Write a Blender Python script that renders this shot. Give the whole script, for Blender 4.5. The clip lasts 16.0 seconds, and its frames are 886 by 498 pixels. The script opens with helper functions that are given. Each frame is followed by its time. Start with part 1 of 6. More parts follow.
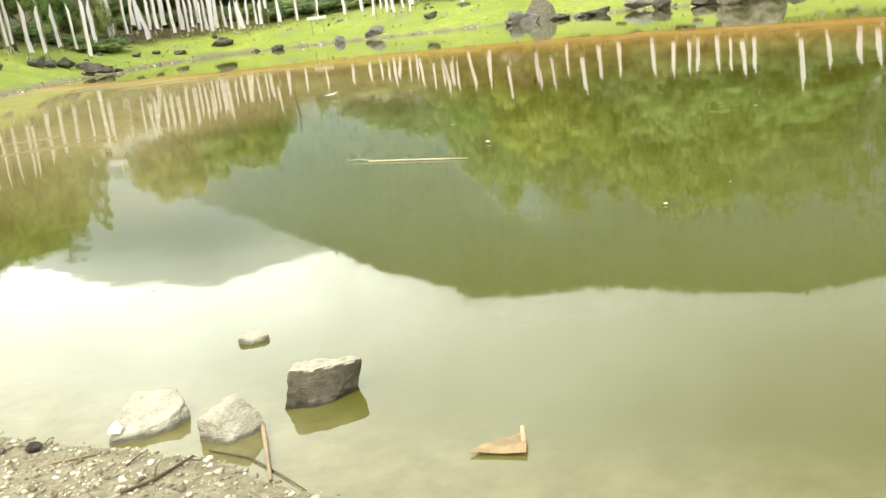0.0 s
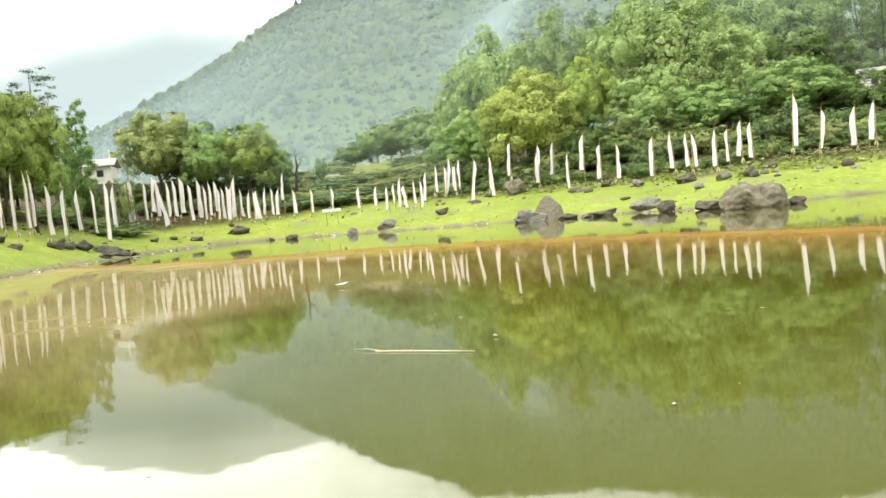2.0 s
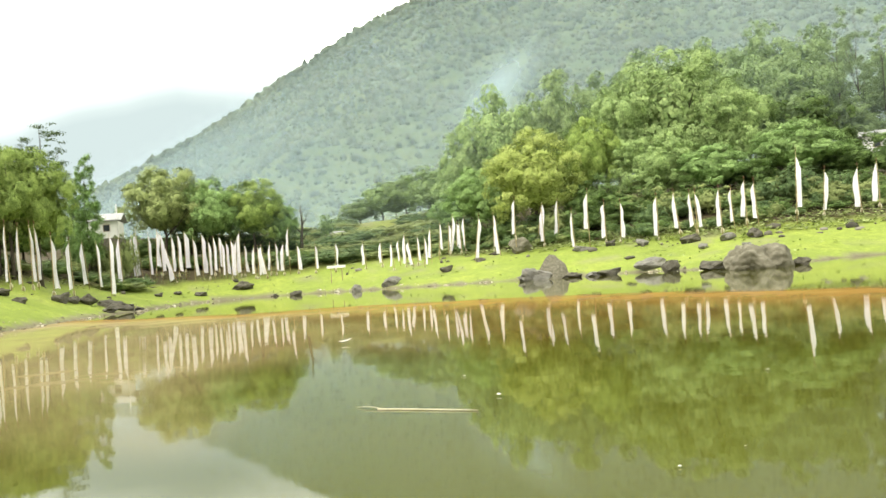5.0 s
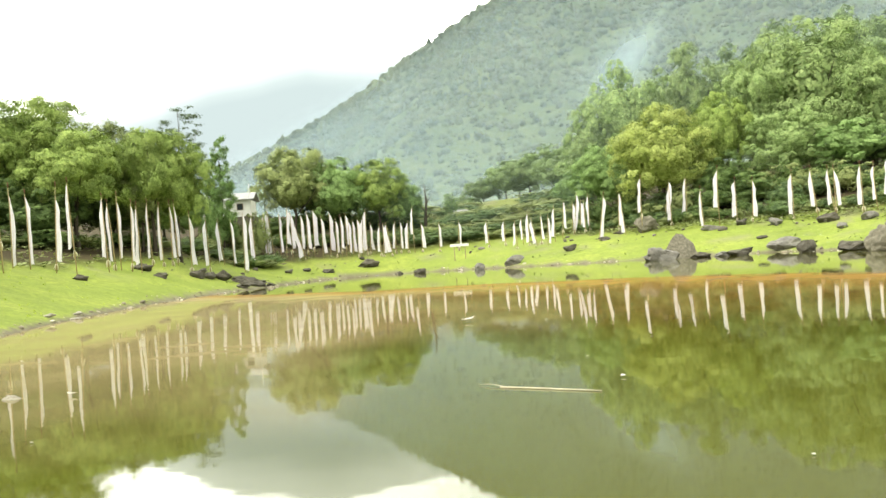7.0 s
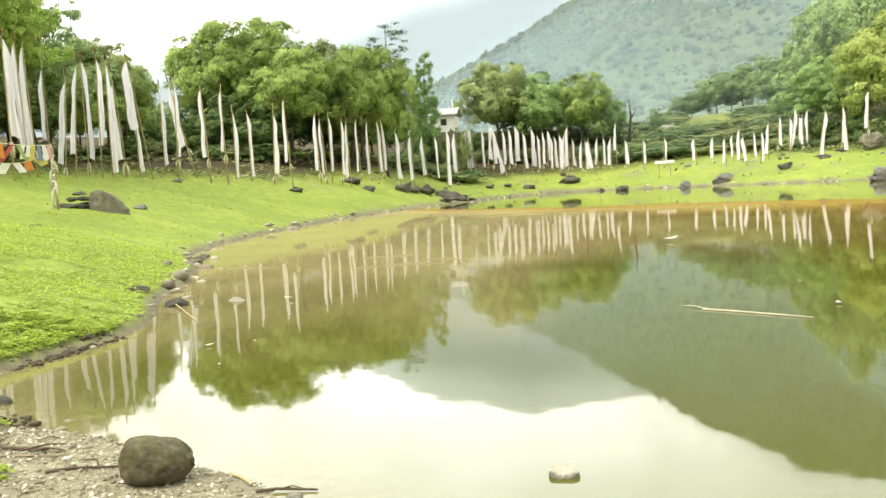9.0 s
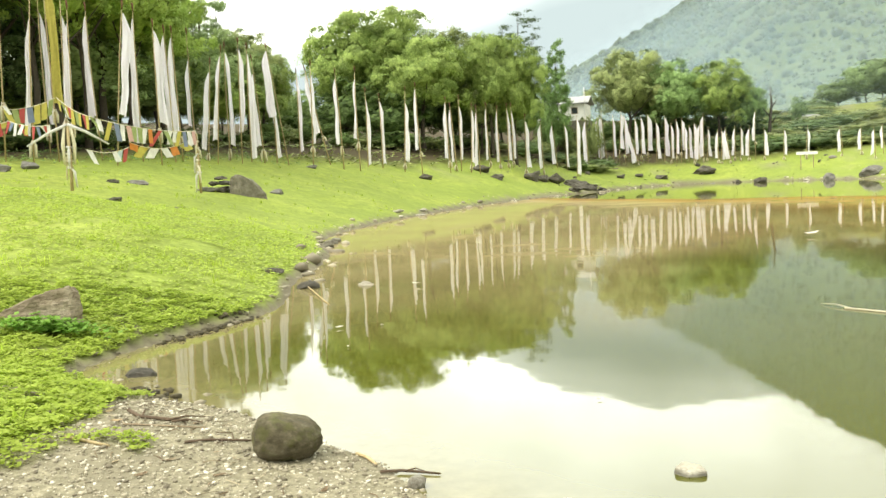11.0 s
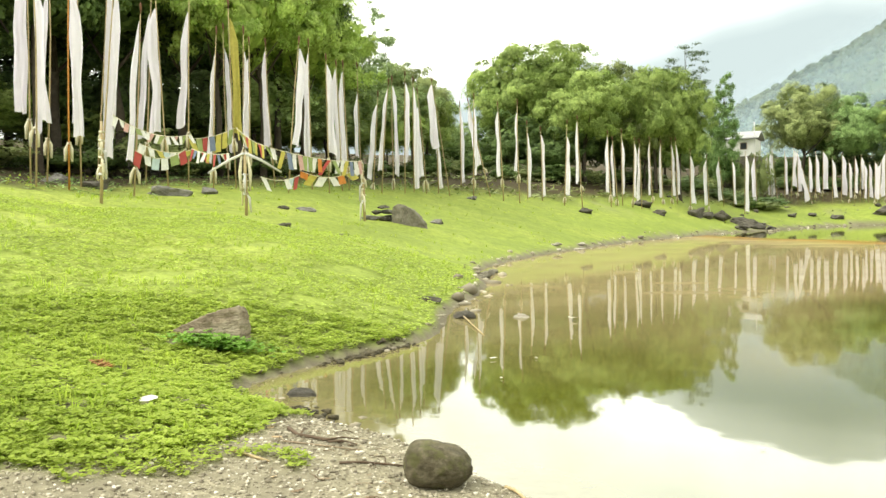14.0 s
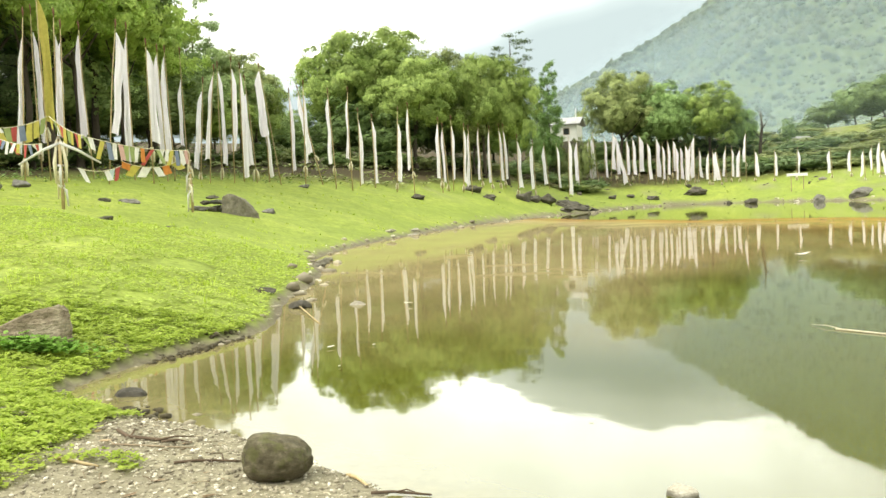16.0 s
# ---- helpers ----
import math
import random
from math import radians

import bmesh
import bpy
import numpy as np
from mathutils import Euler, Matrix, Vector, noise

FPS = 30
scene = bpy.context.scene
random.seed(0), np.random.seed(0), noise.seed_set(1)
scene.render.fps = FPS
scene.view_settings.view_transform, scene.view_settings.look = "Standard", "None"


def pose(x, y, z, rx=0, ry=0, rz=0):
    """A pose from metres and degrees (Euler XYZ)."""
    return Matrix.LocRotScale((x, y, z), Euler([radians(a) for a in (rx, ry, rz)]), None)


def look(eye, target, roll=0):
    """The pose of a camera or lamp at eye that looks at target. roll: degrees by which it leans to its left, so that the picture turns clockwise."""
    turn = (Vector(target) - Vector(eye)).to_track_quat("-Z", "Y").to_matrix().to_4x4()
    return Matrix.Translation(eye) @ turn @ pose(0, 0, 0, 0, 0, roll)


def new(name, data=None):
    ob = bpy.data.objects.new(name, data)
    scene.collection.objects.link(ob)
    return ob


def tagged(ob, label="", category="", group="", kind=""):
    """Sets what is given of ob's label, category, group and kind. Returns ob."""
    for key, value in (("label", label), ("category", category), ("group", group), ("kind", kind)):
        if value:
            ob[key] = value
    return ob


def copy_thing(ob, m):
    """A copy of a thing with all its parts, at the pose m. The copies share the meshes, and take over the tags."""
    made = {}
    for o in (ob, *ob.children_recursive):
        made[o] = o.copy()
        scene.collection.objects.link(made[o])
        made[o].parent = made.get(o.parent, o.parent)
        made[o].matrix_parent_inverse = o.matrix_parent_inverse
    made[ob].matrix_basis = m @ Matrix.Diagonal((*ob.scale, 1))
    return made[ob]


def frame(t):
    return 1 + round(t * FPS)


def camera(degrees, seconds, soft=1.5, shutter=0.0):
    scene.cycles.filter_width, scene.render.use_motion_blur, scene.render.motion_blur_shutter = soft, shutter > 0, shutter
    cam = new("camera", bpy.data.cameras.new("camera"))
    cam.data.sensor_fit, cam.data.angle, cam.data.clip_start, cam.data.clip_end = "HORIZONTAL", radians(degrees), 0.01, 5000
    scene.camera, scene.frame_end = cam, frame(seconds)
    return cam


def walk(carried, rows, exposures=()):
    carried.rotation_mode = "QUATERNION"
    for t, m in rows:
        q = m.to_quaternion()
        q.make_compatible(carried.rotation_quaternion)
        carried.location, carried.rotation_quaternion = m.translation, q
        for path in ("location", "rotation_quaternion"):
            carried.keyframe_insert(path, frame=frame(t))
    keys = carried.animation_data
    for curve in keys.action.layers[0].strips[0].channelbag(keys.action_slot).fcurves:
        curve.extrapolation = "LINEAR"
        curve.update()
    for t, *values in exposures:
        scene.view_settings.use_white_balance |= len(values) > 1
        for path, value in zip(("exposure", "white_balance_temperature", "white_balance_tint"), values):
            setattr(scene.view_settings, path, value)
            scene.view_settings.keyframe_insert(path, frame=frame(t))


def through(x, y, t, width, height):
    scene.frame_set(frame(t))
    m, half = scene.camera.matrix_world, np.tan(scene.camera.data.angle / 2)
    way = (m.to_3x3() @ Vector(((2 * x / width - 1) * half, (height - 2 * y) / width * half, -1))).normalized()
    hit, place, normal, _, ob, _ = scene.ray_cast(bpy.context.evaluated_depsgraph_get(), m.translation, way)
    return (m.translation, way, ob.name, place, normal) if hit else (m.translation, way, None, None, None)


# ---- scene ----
cam = camera(51.54, 16.0, soft=1.5)
EYE = 1.6
TURNS = [(0, 75.67, 6.96, -1.23), (0.5, 77.53, 6.87, -1.21), (1, 80.57, 6.45, -1.03), (1.5, 84.05, 5.75, -0.80),
         (2, 87.69, 5.22, -0.53), (2.5, 89.48, 4.92, -0.36), (3, 90.49, 4.75, -0.33), (3.5, 91.02, 4.71, -0.33),
         (4.6, 91.31, 4.67, -0.28), (5.8, 91.16, 4.62, 0.16), (6, 91.09, 4.60, 1.09), (6.5, 90.92, 4.51, 3.92),
         (7, 90.57, 4.32, 7.43), (7.5, 89.75, 4.15, 10.86), (8, 88.28, 3.90, 14.44), (8.5, 86.93, 3.73, 17.28),
         (8.7, 86.59, 3.65, 18.41), (9.75, 85.54, 3.34, 22.80), (10.8, 85.62, 2.91, 26.85), (11, 85.91, 2.77, 27.94)]
TURNS += [(11.5, 86.65, 2.38, 30.68), (12, 87.28, 1.98, 33.22), (12.5, 88.00, 1.66, 35.27), (13, 88.27, 1.43, 37.15),
          (13.5, 88.27, 1.29, 37.92), (14, 88.27, 1.28, 37.82), (14.5, 88.24, 1.35, 37.01), (15, 87.99, 1.59, 34.64),
          (15.5, 87.56, 2.04, 31.40), (16, 87.13, 2.55, 27.45)]
walk(cam, [(t, pose(0, 0, EYE, a, b, c)) for t, a, b, c in TURNS], exposures=[(0, 1.18), (16, 1.18)])

# ---- light: a bright overcast sky with a wide soft sun high on the left ----
SUN_AZ, SUN_EL = 138.0, 52.0         # degrees to the left of ahead, and above the horizon


def polar_way(az, el):
    a, e = radians(az), radians(el)
    return (-math.sin(a) * math.cos(e), math.cos(a) * math.cos(e), math.sin(e))


world = bpy.data.worlds.new("world")
scene.world = world
world.use_nodes = True
wn, wl = world.node_tree.nodes, world.node_tree.links
sky = wn.new("ShaderNodeTexSky")
sky.sky_type, sky.sun_disc = "NISHITA", False
sky.sun_elevation, sky.sun_rotation = radians(SUN_EL), radians(-SUN_AZ)
sky.dust_density, sky.air_density = 4.0, 1.0
coord, cloud, ramp, veil = (wn.new(n) for n in ("ShaderNodeTexCoord", "ShaderNodeTexNoise", "ShaderNodeValToRGB", "ShaderNodeMix"))
cloud.inputs["Scale"].default_value, cloud.inputs["Detail"].default_value, cloud.inputs["Roughness"].default_value = 2.4, 6, 0.55
ramp.color_ramp.elements[0].position, ramp.color_ramp.elements[0].color = 0.30, (7.0, 7.0, 6.6, 1)
ramp.color_ramp.elements[1].position, ramp.color_ramp.elements[1].color = 0.62, (12.0, 12.2, 11.8, 1)
veil.data_type = "RGBA"
veil.inputs["Factor"].default_value = 0.85
wl.new(coord.outputs["Generated"], cloud.inputs["Vector"])
wl.new(cloud.outputs["Fac"], ramp.inputs["Fac"])
wl.new(sky.outputs["Color"], veil.inputs["A"])
wl.new(ramp.outputs["Color"], veil.inputs["B"])
# the cloud is thinnest, and brightest, over the valley ahead
towards, spread, gain = (wn.new(n) for n in ("ShaderNodeVectorMath", "ShaderNodeMapRange", "ShaderNodeVectorMath"))
towards.operation = "DOT_PRODUCT"
towards.inputs[1].default_value = polar_way(20.0, 25.0)
spread.interpolation_type = "SMOOTHSTEP"
for key, v in (("From Min", 0.76), ("From Max", 1.0), ("To Min", 0.92), ("To Max", 2.0)):
    spread.inputs[key].default_value = v
gain.operation = "SCALE"
wl.new(coord.outputs["Generated"], towards.inputs[0])
wl.new(towards.outputs["Value"], spread.inputs["Value"])
wl.new(veil.outputs["Result"], gain.inputs[0])
wl.new(spread.outputs["Result"], gain.inputs["Scale"])
warm = wn.new("ShaderNodeVectorMath")
warm.operation = "MULTIPLY"
warm.inputs[1].default_value = (1.0, 1.0, 0.915)
wl.new(gain.outputs["Vector"], warm.inputs[0])
wl.new(warm.outputs["Vector"], wn["Background"].inputs["Color"])
wn["Background"].inputs["Strength"].default_value = 0.1
sun = new("sun", bpy.data.lights.new("sun", "SUN"))
sun.data.energy, sun.data.angle, sun.data.color = 1.6, radians(40), (1.0, 0.96, 0.88)
sa, se = radians(SUN_AZ), radians(SUN_EL)
sun.matrix_world = look((-math.sin(sa) * math.cos(se) * 50, math.cos(sa) * math.cos(se) * 50, math.sin(se) * 50), (0, 0, 0))


# ---- materials ----
class Mat:
    """A small builder of node materials."""

    def __init__(self, name, rough=0.8, spec=0.3):
        self.m = bpy.data.materials.new(name)
        self.m.use_nodes = True
        self.n, self.l = self.m.node_tree.nodes, self.m.node_tree.links
        self.bsdf = self.n["Principled BSDF"]
        self.bsdf.inputs["Roughness"].default_value = rough
        self.bsdf.inputs["Specular IOR Level"].default_value = spec
        self.pos = self.n.new("ShaderNodeNewGeometry").outputs["Position"]
        self.obj = self.n.new("ShaderNodeTexCoord").outputs["Object"]

    def noise(self, scale, detail=4, rough=0.6, where=None, stretch=None):
        where = where or self.obj
        if stretch:
            mp = self.n.new("ShaderNodeMapping")
            mp.inputs["Scale"].default_value = stretch
            self.l.new(where, mp.inputs["Vector"])
            where = mp.outputs["Vector"]
        t = self.n.new("ShaderNodeTexNoise")
        t.inputs["Scale"].default_value, t.inputs["Detail"].default_value, t.inputs["Roughness"].default_value = scale, detail, rough
        self.l.new(where, t.inputs["Vector"])
        return t.outputs["Fac"]

    def ramp(self, fac, *stops):
        r = self.n.new("ShaderNodeValToRGB")
        e = r.color_ramp.elements
        while len(e) < len(stops):
            e.new(0.5)
        for k, (p, c) in enumerate(stops):
            e[k].position, e[k].color = p, (*c, 1) if len(c) == 3 else c
        self.l.new(fac, r.inputs["Fac"])
        return r.outputs["Color"]

    def mix(self, fac, a, b, blend="MIX"):
        x = self.n.new("ShaderNodeMix")
        x.data_type, x.blend_type = "RGBA", blend
        for key, v in (("Factor", fac), ("A", a), ("B", b)):
            if isinstance(v, (int, float)):
                x.inputs[key].default_value = v
            elif isinstance(v, tuple):
                x.inputs[key].default_value = (*v, 1)
            else:
                self.l.new(v, x.inputs[key])
        return x.outputs["Result"]

    def math(self, op, a, b=0.0, clamp=False):
        x = self.n.new("ShaderNodeMath")
        x.operation, x.use_clamp = op, clamp
        for k, v in enumerate((a, b)):
            if isinstance(v, (int, float)):
                x.inputs[k].default_value = v
            else:
                self.l.new(v, x.inputs[k])
        return x.outputs["Value"]

    def attr(self, name):
        a = self.n.new("ShaderNodeAttribute")
        a.attribute_name = name
        return a.outputs["Fac"]

    def island(self):
        return self.n.new("ShaderNodeNewGeometry").outputs["Random Per Island"]

    def each(self):
        return self.n.new("ShaderNodeObjectInfo").outputs["Random"]

    def color(self, c):
        if isinstance(c, tuple):
            self.bsdf.inputs["Base Color"].default_value = (*c, 1)
        else:
            self.l.new(c, self.bsdf.inputs["Base Color"])
        return self

    def bump(self, height, strength=0.3, distance=0.02):
        b = self.n.new("ShaderNodeBump")
        b.inputs["Strength"].default_value, b.inputs["Distance"].default_value = strength, distance
        self.l.new(height, b.inputs["Height"])
        self.l.new(b.outputs["Normal"], self.bsdf.inputs["Normal"])
        return self


def ground_material():
    g = Mat("meadow_and_mud", 0.95, 0.15)
    big, mid, fine = g.noise(0.16, 4, where=g.pos), g.noise(1.6, 5, where=g.pos), g.noise(16, 4, 0.7, where=g.pos)
    tuft = g.noise(7, 3, 0.7, where=g.pos)
    lawn = g.ramp(big, (0.32, (0.205, 0.262, 0.048)), (0.5, (0.270, 0.338, 0.060)), (0.68, (0.335, 0.390, 0.075)))
    lawn = g.mix(g.math("MULTIPLY", g.ramp(mid, (0.35, (0, 0, 0)), (0.7, (1, 1, 1))), 0.75), lawn, (0.155, 0.195, 0.040))
    lawn = g.mix(g.math("MULTIPLY", g.ramp(tuft, (0.36, (1, 1, 1)), (0.52, (0, 0, 0))), 0.75), lawn, (0.125, 0.160, 0.024))
    grain = g.ramp(fine, (0.3, (0.125, 0.113, 0.070)), (0.5, (0.235, 0.213, 0.140)), (0.72, (0.40, 0.365, 0.25)))
    grain = g.mix(g.ramp(mid, (0.3, (0.8, 0.8, 0.8)), (0.62, (0, 0, 0))), grain, (0.19, 0.17, 0.115))
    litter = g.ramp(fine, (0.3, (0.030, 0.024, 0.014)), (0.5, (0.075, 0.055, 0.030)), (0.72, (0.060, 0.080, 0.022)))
    c = g.mix(g.attr("bare"), lawn, grain)
    c = g.mix(g.math("MULTIPLY", g.attr("wet"), g.ramp(mid, (0.3, (1, 1, 1)), (0.7, (0.45, 0.45, 0.45)))), c, (0.095, 0.082, 0.052))
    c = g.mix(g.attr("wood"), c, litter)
    g.color(c)
    g.bump(g.math("ADD", fine, g.math("MULTIPLY", mid, 1.5)), 0.55, 0.05)
    return g.m


def water_material():
    w = Mat("still_green_water", 0.03, 0.5)
    w.bsdf.inputs["IOR"].default_value = 1.33
    big = w.noise(0.05, 4, where=w.pos)
    fine = w.noise(0.5, 5, 0.65, where=w.pos)
    deep = w.ramp(big, (0.35, (0.070, 0.073, 0.009)), (0.65, (0.090, 0.090, 0.013)))
    rust = w.ramp(fine, (0.35, (0.205, 0.112, 0.026)), (0.65, (0.265, 0.160, 0.046)))
    rust = w.mix(w.attr("khaki"), rust, (0.30, 0.255, 0.135))
    bed = w.ramp(w.noise(5, 5, 0.7, where=w.pos), (0.35, (0.135, 0.120, 0.052)), (0.7, (0.225, 0.200, 0.098)))
    c = w.mix(w.math("MULTIPLY", w.attr("rust"), 0.55), deep, rust)
    c = w.mix(w.attr("shallow"), c, bed)
    w.color(c)
    rip = w.noise(1.6, 2, 0.5, where=w.pos)
    w.bump(rip, 0.06, 0.02)
    # the rust-coloured algae float as a dull film, in streaks
    film, mx = w.n.new("ShaderNodeBsdfDiffuse"), w.n.new("ShaderNodeMixShader")
    w.l.new(rust, film.inputs["Color"])
    streak = w.ramp(w.noise(0.35, 4, 0.6, where=w.pos), (0.3, (0.5, 0.5, 0.5)), (0.7, (1, 1, 1)))
    w.l.new(w.math("MULTIPLY", w.attr("film"), streak), mx.inputs["Fac"])
    w.l.new(w.bsdf.outputs["BSDF"], mx.inputs[1])
    w.l.new(film.outputs["BSDF"], mx.inputs[2])
    w.l.new(mx.outputs["Shader"], w.n["Material Output"].inputs["Surface"])
    return w.m


def leaf_material(name, dark, mid, light, through=0.3, dark_spray=0.65):
    f = Mat(name, 0.7, 0.25)
    patch = f.noise(0.55, 3, where=f.pos)
    c = f.ramp(f.island(), (0.0, dark), (0.5, mid), (1.0, light))
    c = f.mix(f.math("MULTIPLY", f.ramp(patch, (0.38, (0, 0, 0)), (0.66, (1, 1, 1))), 0.55), c, light)
    # darker sprays in noise patches among the lighter leaves
    c = f.mix(f.math("MULTIPLY", f.ramp(f.noise(1.2, 3, where=f.pos), (0.40, (1, 1, 1)), (0.54, (0, 0, 0))), dark_spray), c, tuple(v * 0.6 for v in dark))
    hue = f.n.new("ShaderNodeHueSaturation")
    f.l.new(f.math("ADD", f.math("MULTIPLY", f.each(), 0.36), 0.86), hue.inputs["Value"])
    f.l.new(c, hue.inputs["Color"])
    f.color(hue.outputs["Color"])
    tr, mx = f.n.new("ShaderNodeBsdfTranslucent"), f.n.new("ShaderNodeMixShader")
    mx.inputs["Fac"].default_value = through
    f.l.new(hue.outputs["Color"], tr.inputs["Color"])
    f.l.new(f.bsdf.outputs["BSDF"], mx.inputs[1])
    f.l.new(tr.outputs["BSDF"], mx.inputs[2])
    f.l.new(mx.outputs["Shader"], f.n["Material Output"].inputs["Surface"])
    return f.m


def hill_material():
    h = Mat("hill_woods", 0.9, 0.1)
    c = h.ramp(h.noise(0.012, 5, where=h.pos), (0.35, (0.055, 0.080, 0.055)), (0.5, (0.080, 0.106, 0.066)), (0.65, (0.112, 0.138, 0.080)))
    c = h.mix(h.math("MULTIPLY", h.ramp(h.noise(0.05, 3, where=h.pos), (0.4, (0, 0, 0)), (0.62, (1, 1, 1))), 0.5), c, (0.115, 0.125, 0.080))
    v = h.n.new("ShaderNodeHueSaturation")
    h.l.new(h.math("ADD", h.math("MULTIPLY", h.island(), 0.75), 0.62), v.inputs["Value"])
    h.l.new(c, v.inputs["Color"])
    h.color(v.outputs["Color"])
    h.bump(h.noise(0.55, 4, 0.7, where=h.pos), 0.9, 1.2)
    return h.m


def rock_material(name, a, b, c, moss=0.0, fine=1.0, wet=False):
    r = Mat(name, 0.85, 0.3)
    s1, s2 = r.noise(2.2 * fine, 6, 0.65), r.noise(14 * fine, 5, 0.7, stretch=(1, 1, 2.6))
    col = r.ramp(s1, (0.3, a), (0.52, b), (0.72, c))
    col = r.mix(r.math("MULTIPLY", r.ramp(s2, (0.35, (1, 1, 1)), (0.55, (0, 0, 0))), 0.55 if fine == 1 else 0.45), col, tuple(v * 0.5 for v in a))
    if moss:
        col = r.mix(r.math("MULTIPLY", r.ramp(r.noise(4, 5), (0.5, (0, 0, 0)), (0.62, (1, 1, 1))), moss), col, (0.13, 0.14, 0.035))
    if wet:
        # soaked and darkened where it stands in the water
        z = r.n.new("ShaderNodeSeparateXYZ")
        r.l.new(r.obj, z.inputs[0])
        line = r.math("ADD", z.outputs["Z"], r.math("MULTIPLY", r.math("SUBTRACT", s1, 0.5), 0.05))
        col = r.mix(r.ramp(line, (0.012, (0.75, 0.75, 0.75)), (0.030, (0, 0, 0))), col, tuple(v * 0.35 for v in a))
    r.color(col)
    r.bump(r.math("ADD", s1, r.math("MULTIPLY", s2, 0.8)), 0.95, 0.06 / fine)
    return r.m


def plain_material(name, c, rough=0.8, var=0.25, scale=6.0, through=0.0, spec=0.25):
    p = Mat(name, rough, spec)
    n1, n2 = p.noise(scale, 5, 0.65), p.noise(scale * 9, 3)
    lo, hi = tuple(v * (1 - var) for v in c), tuple(min(0.9, v * (1 + var * 0.6)) for v in c)
    col = p.ramp(n1, (0.3, lo), (0.7, hi))
    col = p.mix(p.math("MULTIPLY", p.ramp(n2, (0.35, (1, 1, 1)), (0.6, (0, 0, 0))), var), col, tuple(v * 0.6 for v in c))
    p.color(col)
    p.bump(n2, 0.25, 0.01)
    if through:
        tr, mx = p.n.new("ShaderNodeBsdfTranslucent"), p.n.new("ShaderNodeMixShader")
        mx.inputs["Fac"].default_value = through
        p.l.new(col, tr.inputs["Color"])
        p.l.new(p.bsdf.outputs["BSDF"], mx.inputs[1])
        p.l.new(tr.outputs["BSDF"], mx.inputs[2])
        p.l.new(mx.outputs["Shader"], p.n["Material Output"].inputs["Surface"])
    return p.m


def cloth_material():
    """White cotton, printed from top to bottom with faint grey blocks of lines."""
    p = Mat("printed_white_cotton", 0.9, 0.1)
    lines = p.n.new("ShaderNodeTexWave")
    lines.wave_type, lines.bands_direction = "BANDS", "Z"
    lines.inputs["Scale"].default_value, lines.inputs["Distortion"].default_value, lines.inputs["Detail"].default_value = 26.0, 3.0, 3
    p.l.new(p.obj, lines.inputs["Vector"])
    block = p.ramp(p.noise(1.3, 2), (0.42, (0, 0, 0)), (0.5, (1, 1, 1)))
    ink = p.math("MULTIPLY", p.math("MULTIPLY", p.ramp(lines.outputs["Fac"], (0.35, (1, 1, 1)), (0.6, (0, 0, 0))), block), 0.13)
    base = p.ramp(p.each(), (0.0, (0.89, 0.84, 0.93)), (0.5, (0.94, 0.90, 0.97)), (1.0, (0.91, 0.87, 0.93)))
    col = p.mix(ink, base, (0.42, 0.40, 0.44))
    p.color(col)
    tr, mx = p.n.new("ShaderNodeBsdfTranslucent"), p.n.new("ShaderNodeMixShader")
    mx.inputs["Fac"].default_value = 0.45
    p.l.new(col, tr.inputs["Color"])
    p.l.new(p.bsdf.outputs["BSDF"], mx.inputs[1])
    p.l.new(tr.outputs["BSDF"], mx.inputs[2])
    p.l.new(mx.outputs["Shader"], p.n["Material Output"].inputs["Surface"])
    return p.m


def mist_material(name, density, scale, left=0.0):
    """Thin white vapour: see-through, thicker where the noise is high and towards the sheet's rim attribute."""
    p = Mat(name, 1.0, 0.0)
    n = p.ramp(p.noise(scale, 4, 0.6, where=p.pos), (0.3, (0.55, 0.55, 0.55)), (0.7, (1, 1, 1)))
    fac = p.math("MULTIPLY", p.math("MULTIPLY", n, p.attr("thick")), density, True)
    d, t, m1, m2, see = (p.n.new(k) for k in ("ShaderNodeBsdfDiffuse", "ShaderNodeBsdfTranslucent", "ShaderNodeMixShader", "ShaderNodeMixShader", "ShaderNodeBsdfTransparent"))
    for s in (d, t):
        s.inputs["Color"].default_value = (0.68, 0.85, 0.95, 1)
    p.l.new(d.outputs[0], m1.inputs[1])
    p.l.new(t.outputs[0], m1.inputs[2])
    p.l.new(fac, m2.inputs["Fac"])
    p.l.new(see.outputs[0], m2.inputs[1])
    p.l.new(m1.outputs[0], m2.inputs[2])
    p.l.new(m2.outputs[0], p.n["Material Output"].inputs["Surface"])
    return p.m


GROUND, WATER = ground_material(), water_material()
LEAF_MID = leaf_material("leaves_mid_green", (0.136, 0.23, 0.065), (0.222, 0.348, 0.105), (0.336, 0.47, 0.168), 0.12)
# for understorey and bushes too, with the crowns' shade put into the colour
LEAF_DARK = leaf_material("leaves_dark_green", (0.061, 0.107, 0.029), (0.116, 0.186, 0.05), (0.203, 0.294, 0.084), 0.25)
LEAF_SHRUB = leaf_material("shrub_leaves", (0.07, 0.125, 0.042), (0.125, 0.195, 0.07), (0.20, 0.275, 0.105), 0.2)
LEAF_OLIVE = leaf_material("leaves_olive", (0.152, 0.196, 0.06), (0.237, 0.29, 0.095), (0.341, 0.385, 0.151), 0.12)
LEAF_YELLOW = leaf_material("leaves_yellow_green", (0.163, 0.255, 0.049), (0.268, 0.372, 0.082), (0.406, 0.503, 0.141), 0.12)
# LEAF_YELLOW brightened: the light on the wood's edge put into the colour
LEAF_EDGE = leaf_material("leaves_lit_yellow_green", (0.258, 0.391, 0.08), (0.424, 0.573, 0.132), (0.642, 0.774, 0.227), 0.4)
